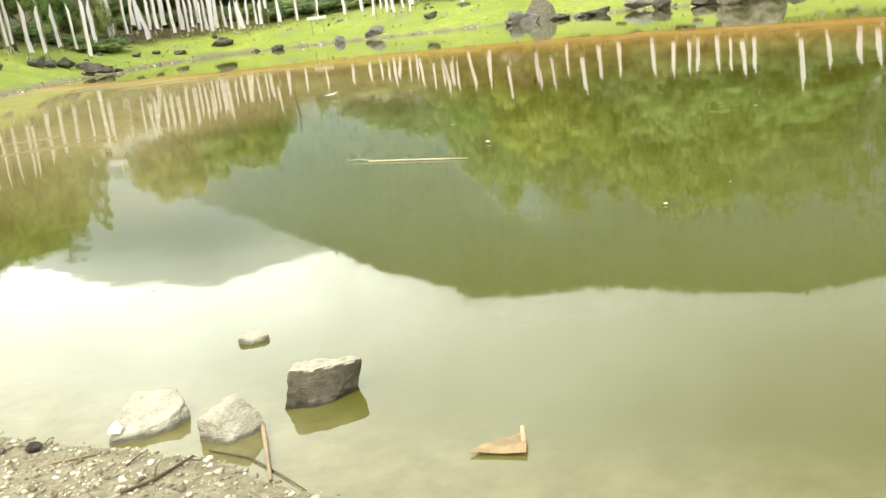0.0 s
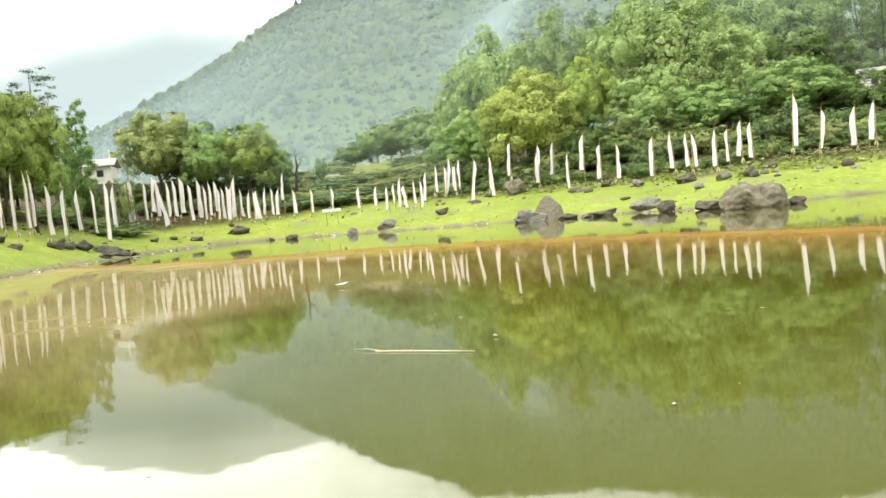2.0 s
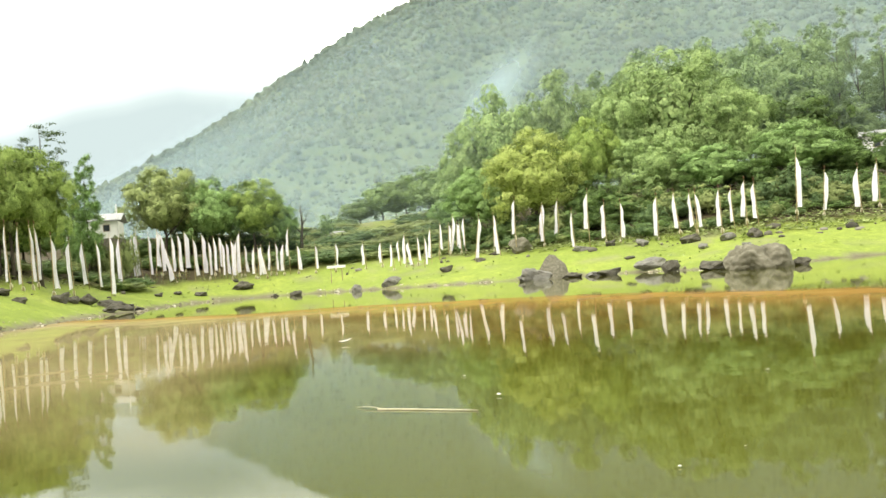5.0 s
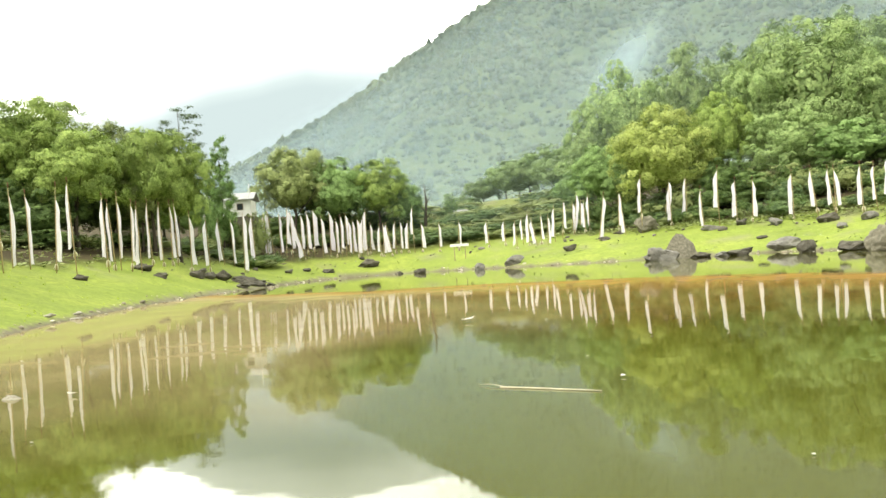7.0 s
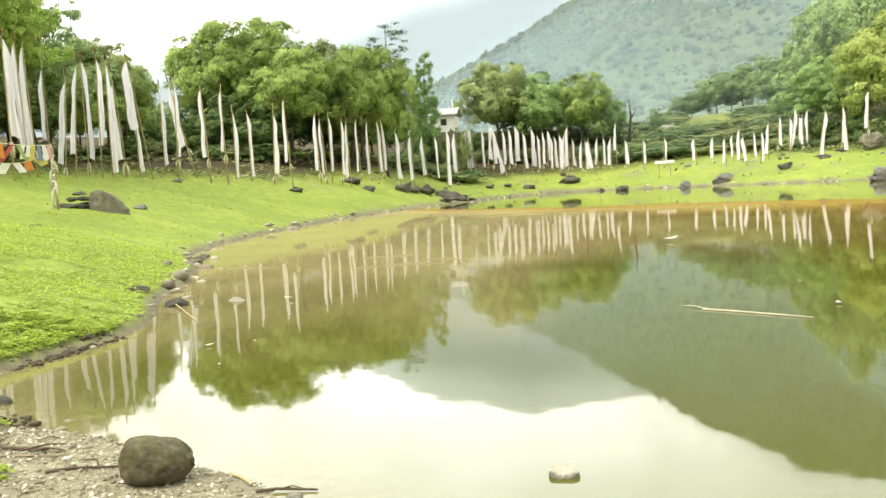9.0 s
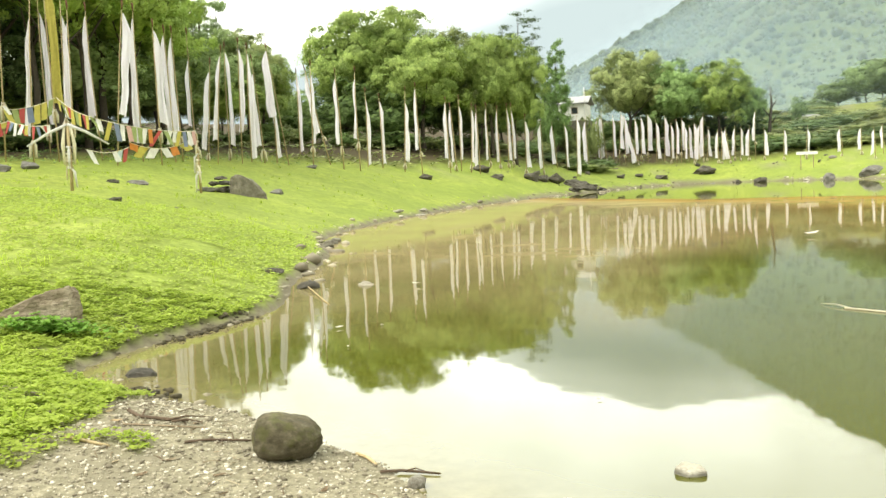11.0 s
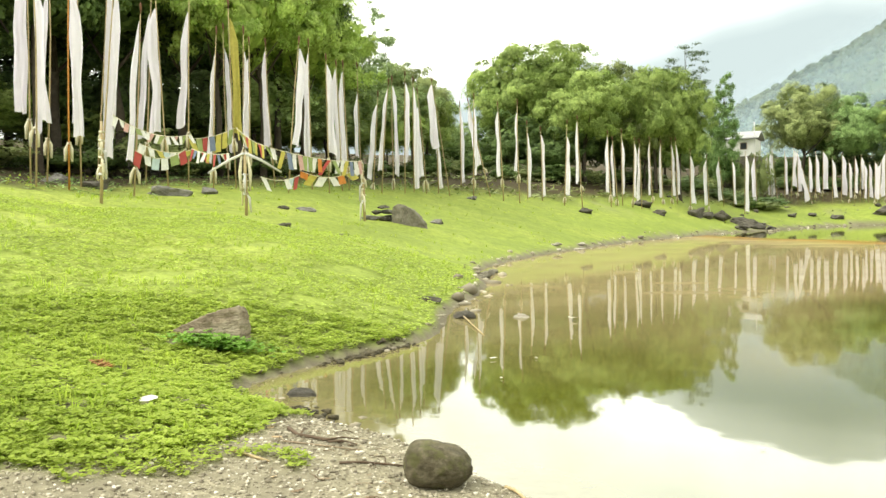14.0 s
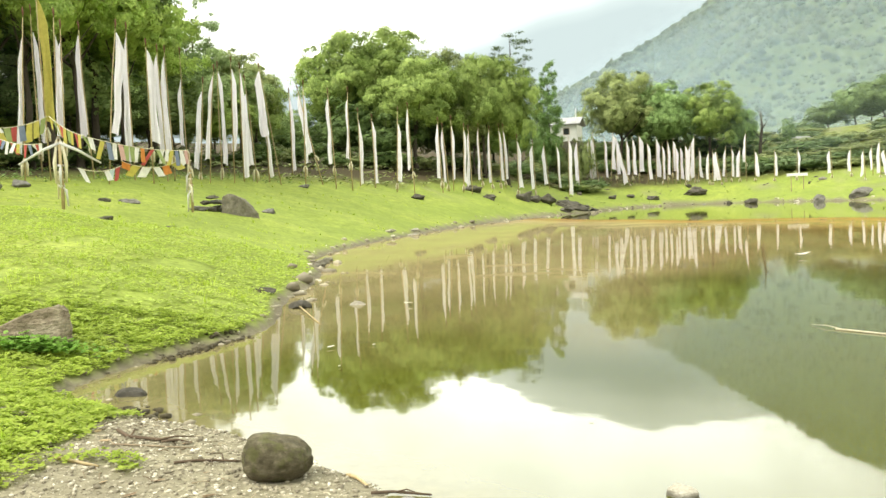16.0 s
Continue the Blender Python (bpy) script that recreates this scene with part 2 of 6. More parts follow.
LEAF_GOLD = leaf_material("leaves_golden_green", (0.212, 0.277, 0.056), (0.331, 0.403, 0.095), (0.472, 0.527, 0.164), 0.15)
LEAF_LIGHT = leaf_material("leaves_light_green", (0.185, 0.274, 0.093), (0.295, 0.408, 0.149), (0.427, 0.535, 0.214), 0.2)
LEAF_PALE = leaf_material("leaves_pale_green", (0.071, 0.101, 0.051), (0.105, 0.148, 0.076), (0.15, 0.203, 0.111))
LEAF_HILL = hill_material()
LEAF_SLIM = leaf_material("alder_leaves", (0.123, 0.21, 0.065), (0.189, 0.3, 0.096), (0.275, 0.405, 0.131), 0.4)
LEAF_HAZE = leaf_material("leaves_in_haze", (0.156, 0.228, 0.082), (0.224, 0.312, 0.118), (0.3, 0.398, 0.166), 0.2)
CLOVER = leaf_material("clover_leaves", (0.288, 0.398, 0.044), (0.402, 0.525, 0.069), (0.531, 0.63, 0.117), 0.5, 0.2)
CLOVER_FAR = leaf_material("far_clover_leaves", (0.283, 0.376, 0.058), (0.349, 0.448, 0.071), (0.408, 0.495, 0.091), 0.4, 0.2)
WEED = leaf_material("dark_weed", (0.115, 0.234, 0.034), (0.182, 0.345, 0.054), (0.27, 0.455, 0.078), 0.4, 0.2)
GRASS = leaf_material("grass_blades", (0.259, 0.365, 0.039), (0.389, 0.51, 0.058), (0.535, 0.627, 0.097), 0.25, 0.2)
BARK = plain_material("bark", (0.085, 0.070, 0.050), 0.95, 0.5, 4)
ROCK_GREY = rock_material("grey_rock", (0.10, 0.095, 0.080), (0.20, 0.19, 0.165), (0.33, 0.31, 0.27), 0.0, 2.2)
ROCK_PALE = rock_material("pale_rock", (0.24, 0.22, 0.17), (0.42, 0.39, 0.31), (0.58, 0.55, 0.46), 0.0, 2.2)
ROCK_DARK = rock_material("dark_wet_rock", (0.055, 0.050, 0.038), (0.105, 0.096, 0.072), (0.18, 0.165, 0.13), 0.0, 2.0)
ROCK_MOSSY = rock_material("mossy_boulder", (0.060, 0.050, 0.026), (0.140, 0.120, 0.068), (0.270, 0.235, 0.150), 0.5, 3.0)
ROCK_SCHIST = rock_material("grey_brown_schist", (0.075, 0.066, 0.045), (0.145, 0.128, 0.09), (0.25, 0.22, 0.165), 0.0, 3.5, True)
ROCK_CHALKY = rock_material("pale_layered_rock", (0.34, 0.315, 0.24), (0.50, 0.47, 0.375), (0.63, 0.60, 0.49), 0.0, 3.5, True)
ROCK_BEIGE = rock_material("beige_brown_rock", (0.13, 0.10, 0.06), (0.30, 0.245, 0.165), (0.56, 0.49, 0.36), 0.0, 1.3)
ROCK_BROWN = rock_material("brown_grey_rock", (0.10, 0.092, 0.064), (0.185, 0.170, 0.122), (0.275, 0.255, 0.190), 0.0, 2.2)
BAMBOO = plain_material("bamboo", (0.46, 0.36, 0.19), 0.6, 0.35, 3)
BLEACHED = plain_material("bleached_bamboo", (0.56, 0.50, 0.37), 0.7, 0.25, 4)
ORANGE_POLE = plain_material("orange_painted_bamboo", (0.55, 0.24, 0.05), 0.6, 0.3, 3)
WHITE_CLOTH = cloth_material()
TUFT = plain_material("red_brown_tuft", (0.17, 0.085, 0.05), 0.9, 0.4, 9)
SCARF = plain_material("cream_silk_scarf", (0.82, 0.77, 0.60), 0.8, 0.15, 5, 0.3)
CLOTH = {k: plain_material(k + "_cotton", c, 0.9, 0.2, 5, 0.3) for k, c in (
    ("red", (0.44, 0.090, 0.080)), ("yellow", (0.52, 0.46, 0.11)), ("green", (0.30, 0.36, 0.14)), ("blue", (0.20, 0.24, 0.34)),
    ("white", (0.74, 0.73, 0.70)), ("orange", (0.62, 0.24, 0.06)), ("pale_blue", (0.50, 0.60, 0.62)), ("pink", (0.60, 0.38, 0.34)))}
WALL = plain_material("whitewash", (0.78, 0.77, 0.73), 0.9, 0.1, 1.5)
ROOF = plain_material("weathered_sheet_roof", (0.36, 0.36, 0.35), 0.6, 0.25, 1.5)
DARK_PANE = plain_material("dark_window", (0.04, 0.045, 0.05), 0.25, 0.1, 2)
WOOD = plain_material("weathered_wood", (0.33, 0.26, 0.17), 0.85, 0.4, 5)
TWIG = plain_material("dark_twig", (0.12, 0.085, 0.055), 0.9, 0.4, 8)
PAPER = plain_material("pale_litter", (0.80, 0.79, 0.74), 0.8, 0.1, 8)
DRY_LEAF = plain_material("dry_leaf", (0.34, 0.25, 0.15), 0.8, 0.4, 12)
RED_LEAF = plain_material("withered_red_fern", (0.50, 0.28, 0.12), 0.9, 0.4, 12)
BARK_CHIP = plain_material("orange_split_wood", (0.62, 0.48, 0.29), 0.8, 0.4, 9)

# ---- helpers for meshes ----
rng = np.random.default_rng(7)


def polar(az, d, z=0.0):
    """A place d metres away, az degrees to the left of ahead."""
    return Vector((-d * math.sin(radians(az)), d * math.cos(radians(az)), z))


def mesh_of(name, verts, faces, material, smooth=False):
    me = bpy.data.meshes.new(name)
    me.from_pydata(np.asarray(verts).tolist(), [], np.asarray(faces).tolist() if not isinstance(faces, list) else faces)
    me.materials.append(material)
    if smooth:
        me.shade_smooth()
    me.update()
    return me


def from_bm(name, bm, material, smooth=True):
    me = bpy.data.meshes.new(name)
    bm.to_mesh(me)
    bm.free()
    me.materials.append(material)
    if smooth:
        me.shade_smooth()
    return me


def part(name, me, parent, label=""):
    """One mesh object under a thing or a part."""
    ob = new(name, me)
    ob.parent = parent
    return tagged(ob, label)


def thing(name, label, category, group="", kind="", at=None, data=None):
    ob = new(name, data)
    if at is not None:
        ob.matrix_basis = at
    return tagged(ob, label, category, group, kind)


def tube(points, radii, sides=7, cap=True):
    """A bent, tapering rod as vertices and faces."""
    V, F = [], []
    pts = [Vector(p) for p in points]
    for k, p in enumerate(pts):
        along = (pts[min(k + 1, len(pts) - 1)] - pts[max(k - 1, 0)]).normalized()
        u = along.cross(Vector((0.3, 0.9, 0.2))).normalized()
        v = along.cross(u)
        for j in range(sides):
            a = 2 * math.pi * j / sides
            V.append(p + radii[k] * (u * math.cos(a) + v * math.sin(a)))
    for k in range(len(pts) - 1):
        for j in range(sides):
            a, b = k * sides + j, k * sides + (j + 1) % sides
            F.append([a, b, b + sides, a + sides])
    if cap:
        F.append(list(range(sides))[::-1])
        F.append([len(V) - sides + j for j in range(sides)])
    return [tuple(v) for v in V], F


def joined(pieces):
    V, F = [], []
    for v, f in pieces:
        n = len(V)
        V += list(v)
        F += [[i + n for i in q] for q in f]
    return V, F


def lerp_table(x, table):
    return np.interp(x, [a for a, _ in table], [b for _, b in table])


# ---- the lake's outline ----
SHORE = [(-.63, 2.97), (-1.1, 3.43), (-2.1, 3.8), (-2.4, 4.06), (-2.85, 4.46), (-3.45, 4.63), (-4.4, 5.08), (-5.3, 5.1), (-6.0, 5.33),
         (-7.1, 5.6), (-7.45, 6.9), (-7.7, 8), (-7.7, 9.2), (-8, 10), (-10, 12.9), (-10.8, 14.8), (-13, 18.6), (-15.5, 21.8),
         (-17.8, 25), (-20.5, 32), (-23.2, 40), (-26, 52), (-28.5, 65), (-30, 82), (-31, 105), (-28, 118), (-20, 118)]
SHORE += [(-9, 106), (0, 95), (8, 89), (15, 85), (19, 76), (22, 64), (26, 66), (33, 74), (42, 72), (52, 55), (54, 35), (42, 14),
          (22, 3), (9, 0.6), (3, 1.4), (0.6, 2.3)]


def rounded(points, times=2):
    p = np.array(points, float)
    for _ in range(times):
        q = np.roll(p, -1, axis=0)
        p = np.stack([p * 0.75 + q * 0.25, p * 0.25 + q * 0.75], 1).reshape(-1, 2)
    return p


RIM = rounded(SHORE)
RIM_D = np.linalg.norm(RIM, axis=1)
RIM += np.array([[noise.noise((x * 2.2, y * 2.2, 3)), noise.noise((x * 2.2, y * 2.2, 9))] for x, y in RIM / np.maximum(1, RIM_D / 12)[:, None]]) * (0.010 * RIM_D + 0.03)[:, None]


def shore_distance(P):
    """Metres from the water's edge: on land above nought, in the lake below."""
    P = np.asarray(P, float).reshape(-1, 2)
    out = np.empty(len(P))
    a, b = RIM, np.roll(RIM, -1, axis=0)
    e = b - a
    L2 = (e ** 2).sum(1)
    for k in range(0, len(P), 4000):
        p = P[k:k + 4000, None, :]
        t = np.clip(((p - a) * e).sum(2) / L2, 0, 1)
        d = np.sqrt((((a + e * t[..., None]) - p) ** 2).sum(2).min(1))
        px, py = P[k:k + 4000, 0][:, None], P[k:k + 4000, 1][:, None]
        cross = ((a[:, 1] > py) != (b[:, 1] > py)) & (px < (b[:, 0] - a[:, 0]) * (py - a[:, 1]) / (b[:, 1] - a[:, 1] + 1e-12) + a[:, 0])
        out[k:k + 4000] = np.where(cross.sum(1) % 2 == 1, -d, d)
    return out


RISE = [(-180, 0.2), (-30, 0.16), (-5, 0.17), (3, 0.22), (15, 0.22), (20, 0.25), (24, 0.37), (30, 0.31), (36, 0.30), (45, 0.27), (58, 0.20), (75, 0.19), (180, 0.2)]
BACK = [(-180, 0.1), (-40, 0.19), (-9, 0.18), (6, 0.13), (60, 0.14), (180, 0.1)]


def soft(x, a, b):
    t = np.clip((np.asarray(x, float) - a) / (b - a), 0, 1)
    return t * t * (3 - 2 * t)


def heights(P):
    """The ground's height at places P (n x 2)."""
    P = np.asarray(P, float).reshape(-1, 2)
    s = shore_distance(P)
    az = np.degrees(np.arctan2(-P[:, 0], P[:, 1]))
    r = np.hypot(P[:, 0], P[:, 1])
    rise, back = lerp_table(az, RISE), lerp_table(az, BACK)
    near = 1 - soft(np.hypot(P[:, 0] + 1.6, P[:, 1] - 1.6), 2.5, 6.5)
    rise = rise * (1 - near) + 0.055 * near
    z = np.where(s > 0, rise * np.minimum(s, 16) + back * np.clip(s - 16, 0, 75), np.maximum(0.13 * s, -1.4))
    z += 0.05 * soft(s, 0.02, 0.12) * soft(r, 4.5, 7)                        # a small cut bank above the water
    rough = np.array([noise.noise((x * 0.35, y * 0.35, 0)) * 0.16 + noise.noise((x * 1.7, y * 1.7, 5)) * 0.035 + noise.noise((x * 9, y * 9, 2)) * 0.006 for x, y in P])
    return z + rough * soft(s, 0.0, 3.0) * np.minimum(1, r / 8)


def ground_at(x, y):
    return float(heights([(x, y)])[0])


def wobble(P):
    """Uneven edges for patches of ground."""
    return np.array([noise.noise((x * 0.9, y * 0.9, 1)) * 0.5 + noise.noise((x * 3.1, y * 3.1, 4)) * 0.25 for x, y in P])


def gravel_share(P, wob, lo=-0.15, hi=0.20):
    """Nought on the meadow, one on the gravel shore at the camera's feet."""
    edge = lerp_table(P[:, 1], [(0, -5.9), (2.6, -5.36), (3.3, -5.03), (3.75, -4.80), (4.4, -5.07), (5.1, -5.55), (5.4, -5.70), (6.5, -6.1)])
    return soft(P[:, 0] + wob * 0.45 - edge, lo, hi) * (1 - soft(P[:, 1], 6.0, 6.6))


# ---- ground and water ----
def polar_sheet(rings, spokes):
    A, R = np.meshgrid(np.radians(spokes), rings)
    X, Y = -R * np.sin(A), R * np.cos(A)
    n = len(spokes)
    i, j = np.meshgrid(np.arange(len(rings) - 1), np.arange(n), indexing="ij")
    a, b = i * n + j, i * n + (j + 1) % n
    faces = np.stack([a, a + n, b + n, b], -1).reshape(-1, 4)
    return np.stack([X.ravel(), Y.ravel()], 1), faces


def float_attribute(me, name, values):
    a = me.attributes.new(name, "FLOAT", "POINT")
    a.data.foreach_set("value", np.asarray(values, np.float32))


def build_ground():
    spokes = np.concatenate([np.arange(-40, 76, 0.42), np.arange(76, 320, 6)])
    rings = np.concatenate([[0.02], np.geomspace(0.5, 260, 235), np.geomspace(300, 4000, 14)])
    P, F = polar_sheet(rings, spokes)
    z = heights(P)
    s = shore_distance(P)
    me = mesh_of("ground", np.column_stack([P, z]), F.tolist() + [list(range(len(spokes)))], GROUND, True)
    wob = wobble(P)
    r = np.hypot(P[:, 0], P[:, 1])
    sand = gravel_share(P, wob)
    width = 0.04 + 0.0065 * r
    strip = 1 - soft(s + wob * width * 0.8, width * 0.55, width * 1.15)
    flat = soft(wob, 0.30, 0.52) * (1 - soft(r, 14, 40)) * 0.55
    wide = np.array([noise.noise((x * 0.16, y * 0.3, 21)) + 0.5 * noise.noise((x * 0.6, y * 0.9, 22)) for x, y in P])
    flat = np.maximum(flat, soft(wide, 0.18, 0.5) * soft(r, 62, 85) * soft(s, 3, 9) * 0.6)
    az = np.degrees(np.arctan2(-P[:, 0], P[:, 1]))
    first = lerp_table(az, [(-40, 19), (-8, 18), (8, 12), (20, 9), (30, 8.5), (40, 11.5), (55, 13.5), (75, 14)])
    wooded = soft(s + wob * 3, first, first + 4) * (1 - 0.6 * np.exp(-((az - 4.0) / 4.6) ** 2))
    gap = soft(-np.array([noise.noise((x * 5.0, y * 5.0, 8)) for x, y in P]), 0.30, 0.46) * (1 - soft(r, 10, 13))
    float_attribute(me, "bare", np.clip(np.maximum(np.maximum(sand, strip), np.maximum(flat, gap)), 0, 1))
    float_attribute(me, "wet", np.maximum((1 - soft(s + wob * 0.10, 0.05, 0.13 + 0.006 * r)) * (1 - sand * 0.75), 0.8 * gap * (1 - sand)))
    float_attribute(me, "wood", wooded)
    return thing("ground", "sloping green meadow with a muddy gravel lake shore", "ground", kind="structure", data=me)


def build_water():
    spokes = np.concatenate([np.arange(-40, 76, 0.8), np.arange(76, 320, 6)])
    rings = np.concatenate([[0.02], np.geomspace(1.2, 170, 150)])
    P, F = polar_sheet(rings, spokes)
    az, r, s = np.degrees(np.arctan2(-P[:, 0], P[:, 1])), np.hypot(P[:, 0], P[:, 1]), shore_distance(P)
    me = mesh_of("water", np.column_stack([P, np.zeros(len(P))]), F, WATER, True)
    wob = np.array([noise.noise((x * 0.12, y * 0.12, 6)) + 0.5 * noise.noise((x * 0.5, y * 0.5, 7)) for x, y in P])
    far = lerp_table(az, [(-30, 29), (-20, 33), (-10, 40), (0, 47), (12, 54), (18, 64), (24, 82), (40, 100)])
    far = far * (1 + 0.04 * wob)
    rust = (1 - soft(r, far * 0.96, far * 1.03)) * soft(r + 4 * wob, 14 - 6 * soft(az, 5, 18), 30 - 10 * soft(az, 5, 18))
    left = soft(az, 18, 30)
    inlet = soft(az, 34, 46) * (1 - soft(r, 13, 24))
    float_attribute(me, "khaki", 0.82 * soft(az, -2, 18) * (1 - 0.85 * soft(r, far * 0.86, far * 0.96)))
    float_attribute(me, "rust", np.clip(rust * (1.0 - 0.3 * left), 0, 1))
    rim = (1 - soft(r, far * 0.98, far * 1.02)) * soft(r, far * 0.66, far * 0.95)
    float_attribute(me, "film", np.clip(rust * lerp_table(az, [(-20, 0.16), (0, 0.20), (10, 0.36), (18, 0.50), (35, 0.50)]) + rim * lerp_table(az, [(-30, 0.80), (0, 0.66), (12, 0.52), (20, 0.62), (30, 0.55), (40, 0.40)]) + 0.13 * inlet, 0, 1))
    float_attribute(me, "shallow", np.clip((1 - soft(-s + 0.2 * wob, 0.0, (0.55 + 0.06 * r) * (1 + inlet))) * (0.65 + 0.25 * inlet), 0, 1) * (1 - soft(r, 14, 30)))
    return thing("water", "still olive-green lake water with a rust-orange algae band", "water", kind="structure", data=me)


build_ground()
build_water()

# ---- the hills behind ----
RIDGE = [(-75, .16), (-50, .24), (-40, .27), (-30, .290), (-26.7, .304), (-24, .320), (-20.9, .325), (-14.5, .323), (-10, .313), (-5.3, .312), (-1.0, .308), (0.1, .296),
         (2.2, .282), (4.4, .264), (6.5, .242), (8.6, .220), (12.2, .180), (15.7, .147), (18, .126), (21, .100), (25, .07), (32, .03), (45, .012)]


def hill_height(az, t):
    """Height of the wooded mountain, t from its foot (0) to its ridge (1)."""
    d = 300 + 600 * t
    top = lerp_table(az, RIDGE) * 900 + EYE
    x, y = -d * np.sin(np.radians(az)), d * np.cos(np.radians(az))
    n = np.array([noise.noise((a * 0.008, b * 0.008, 1)) * 16 + noise.noise((a * 0.03, b * 0.03, 2)) * 6 for a, b in zip(np.ravel(x), np.ravel(y))]).reshape(np.shape(x))
    return 14 + (top - 14) * (0.35 * t + 0.65 * t ** 1.25) + n * np.sin(np.pi * np.clip(t, 0, 1)) ** 0.7, x, y


def build_mountain():
    az, t = np.meshgrid(np.arange(-75, 45.1, 0.6), np.linspace(0, 1, 50))
    z, x, y = hill_height(az, t)
    m, n = az.shape
    i, j = np.meshgrid(np.arange(m - 1), np.arange(n - 1), indexing="ij")
    a = i * n + j
    F = np.stack([a, a + 1, a + n + 1, a + n], -1).reshape(-1, 4)
    mt = Mat("hillside_scrub", 0.95, 0.1)
    c = mt.ramp(mt.noise(0.02, 5, where=mt.pos), (0.35, (0.070, 0.098, 0.052)), (0.5, (0.100, 0.130, 0.066)), (0.68, (0.140, 0.165, 0.080)))
    c = mt.mix(mt.ramp(mt.noise(0.16, 4, where=mt.pos), (0.4, (0.7, 0.7, 0.7)), (0.6, (0, 0, 0))), c, (0.055, 0.080, 0.042))
    mt.color(c)
    mt.bump(mt.noise(0.2, 5, where=mt.pos), 0.9, 3)
    thing("mountain", "steep wooded mountainside fading into mist", "mountain", kind="structure",
          data=mesh_of("mountain", np.stack([x, y, z], -1).reshape(-1, 3), F, mt.m, True))
    # woods on it: rounded crowns crowded together, of uneven size
    bm = bmesh.new()
    bmesh.ops.create_icosphere(bm, subdivisions=1, radius=1)
    base = np.array([v.co[:] for v in bm.verts])
    tri = np.array([[v.index for v in f.verts] for f in bm.faces])
    bm.free()
    N = 23000
    a0 = rng.uniform(-42, 25, N)
    tt = np.concatenate([rng.uniform(0.0, 1, N - 1500) ** 0.8, rng.uniform(0.97, 1.0, 1500)])
    z, x, y = hill_height(a0, tt)
    thin = np.array([noise.noise((a * 0.011, b * 0.011, 4)) for a, b in zip(x, y)])
    keep = (thin + 0.25 * rng.standard_normal(N) > 0.35 - 1.6 * tt) | (rng.uniform(0, 1, N) < 0.45)
    x, y, z, tt = x[keep], y[keep], z[keep], tt[keep]
    N = len(x)
    size = (1.5 + 3.0 * rng.uniform(0, 1, N) ** 2.5) * (0.44 + 0.48 * tt)
    turn = rng.uniform(0, 6.283, N)
    bumps = 1 + 0.20 * rng.standard_normal((N, len(base), 1))
    B = base[None] * np.array([1, 1, 0.9]) * bumps * size[:, None, None] * np.stack([rng.uniform(0.8, 1.2, N), rng.uniform(0.8, 1.2, N), rng.uniform(0.8, 1.5, N)], 1)[:, None, :]
    X = B[..., 0] * np.cos(turn)[:, None] - B[..., 1] * np.sin(turn)[:, None]
    Y = B[..., 0] * np.sin(turn)[:, None] + B[..., 1] * np.cos(turn)[:, None]
    V = np.stack([X + x[:, None], Y + y[:, None], B[..., 2] + z[:, None] + 0.3 * size[:, None]], -1)
    F = tri[None] + (np.arange(N) * len(base))[:, None, None]
    thing("hill_woods", "crowded grey-green treetops covering the mountainside", "woods", kind="stuff",
          data=mesh_of("hill_woods", V.reshape(-1, 3), F.reshape(-1, 3), LEAF_HILL, True))


def build_far_hill():
    """A hazy hill beyond the valley, a plain glowing backdrop that melts into cloud."""
    table = [(-10, .05), (0, .17), (8, .235), (12, .245), (16.6, .252), (20.4, .232), (23.5, .208), (30, .165), (40, .14), (60, .10), (80, .06)]
    az, t = np.meshgrid(np.arange(-10, 80.1, 1.0), np.linspace(0, 1, 24))
    d = 2400 + 300 * t
    x, y = -d * np.sin(np.radians(az)), d * np.cos(np.radians(az))
    wav = np.array([noise.noise((a * 0.25, 0, 3)) * 0.008 + noise.noise((a * 0.9, 0, 5)) * 0.004 for a in np.ravel(az)]).reshape(az.shape)
    z = -20 + (d * (lerp_table(az, table) + wav) + 20) * t
    m, n = az.shape
    i, j = np.meshgrid(np.arange(m - 1), np.arange(n - 1), indexing="ij")
    a = i * n + j
    F = np.stack([a, a + 1, a + n + 1, a + n], -1).reshape(-1, 4)
    p = Mat("glowing_hazy_hill", 1.0, 0.0)
    # no lamp: the haze's brightness is put in as the hill's own emission
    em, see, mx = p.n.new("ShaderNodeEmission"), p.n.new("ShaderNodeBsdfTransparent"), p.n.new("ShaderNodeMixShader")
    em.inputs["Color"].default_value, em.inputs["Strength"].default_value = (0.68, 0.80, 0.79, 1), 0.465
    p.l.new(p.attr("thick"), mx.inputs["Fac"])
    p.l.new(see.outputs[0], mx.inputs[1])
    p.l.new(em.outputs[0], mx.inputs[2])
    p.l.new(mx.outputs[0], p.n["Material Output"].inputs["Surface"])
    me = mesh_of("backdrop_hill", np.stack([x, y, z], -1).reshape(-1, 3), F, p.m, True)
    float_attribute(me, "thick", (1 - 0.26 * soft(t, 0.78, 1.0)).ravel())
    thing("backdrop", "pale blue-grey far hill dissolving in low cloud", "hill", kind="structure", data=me)


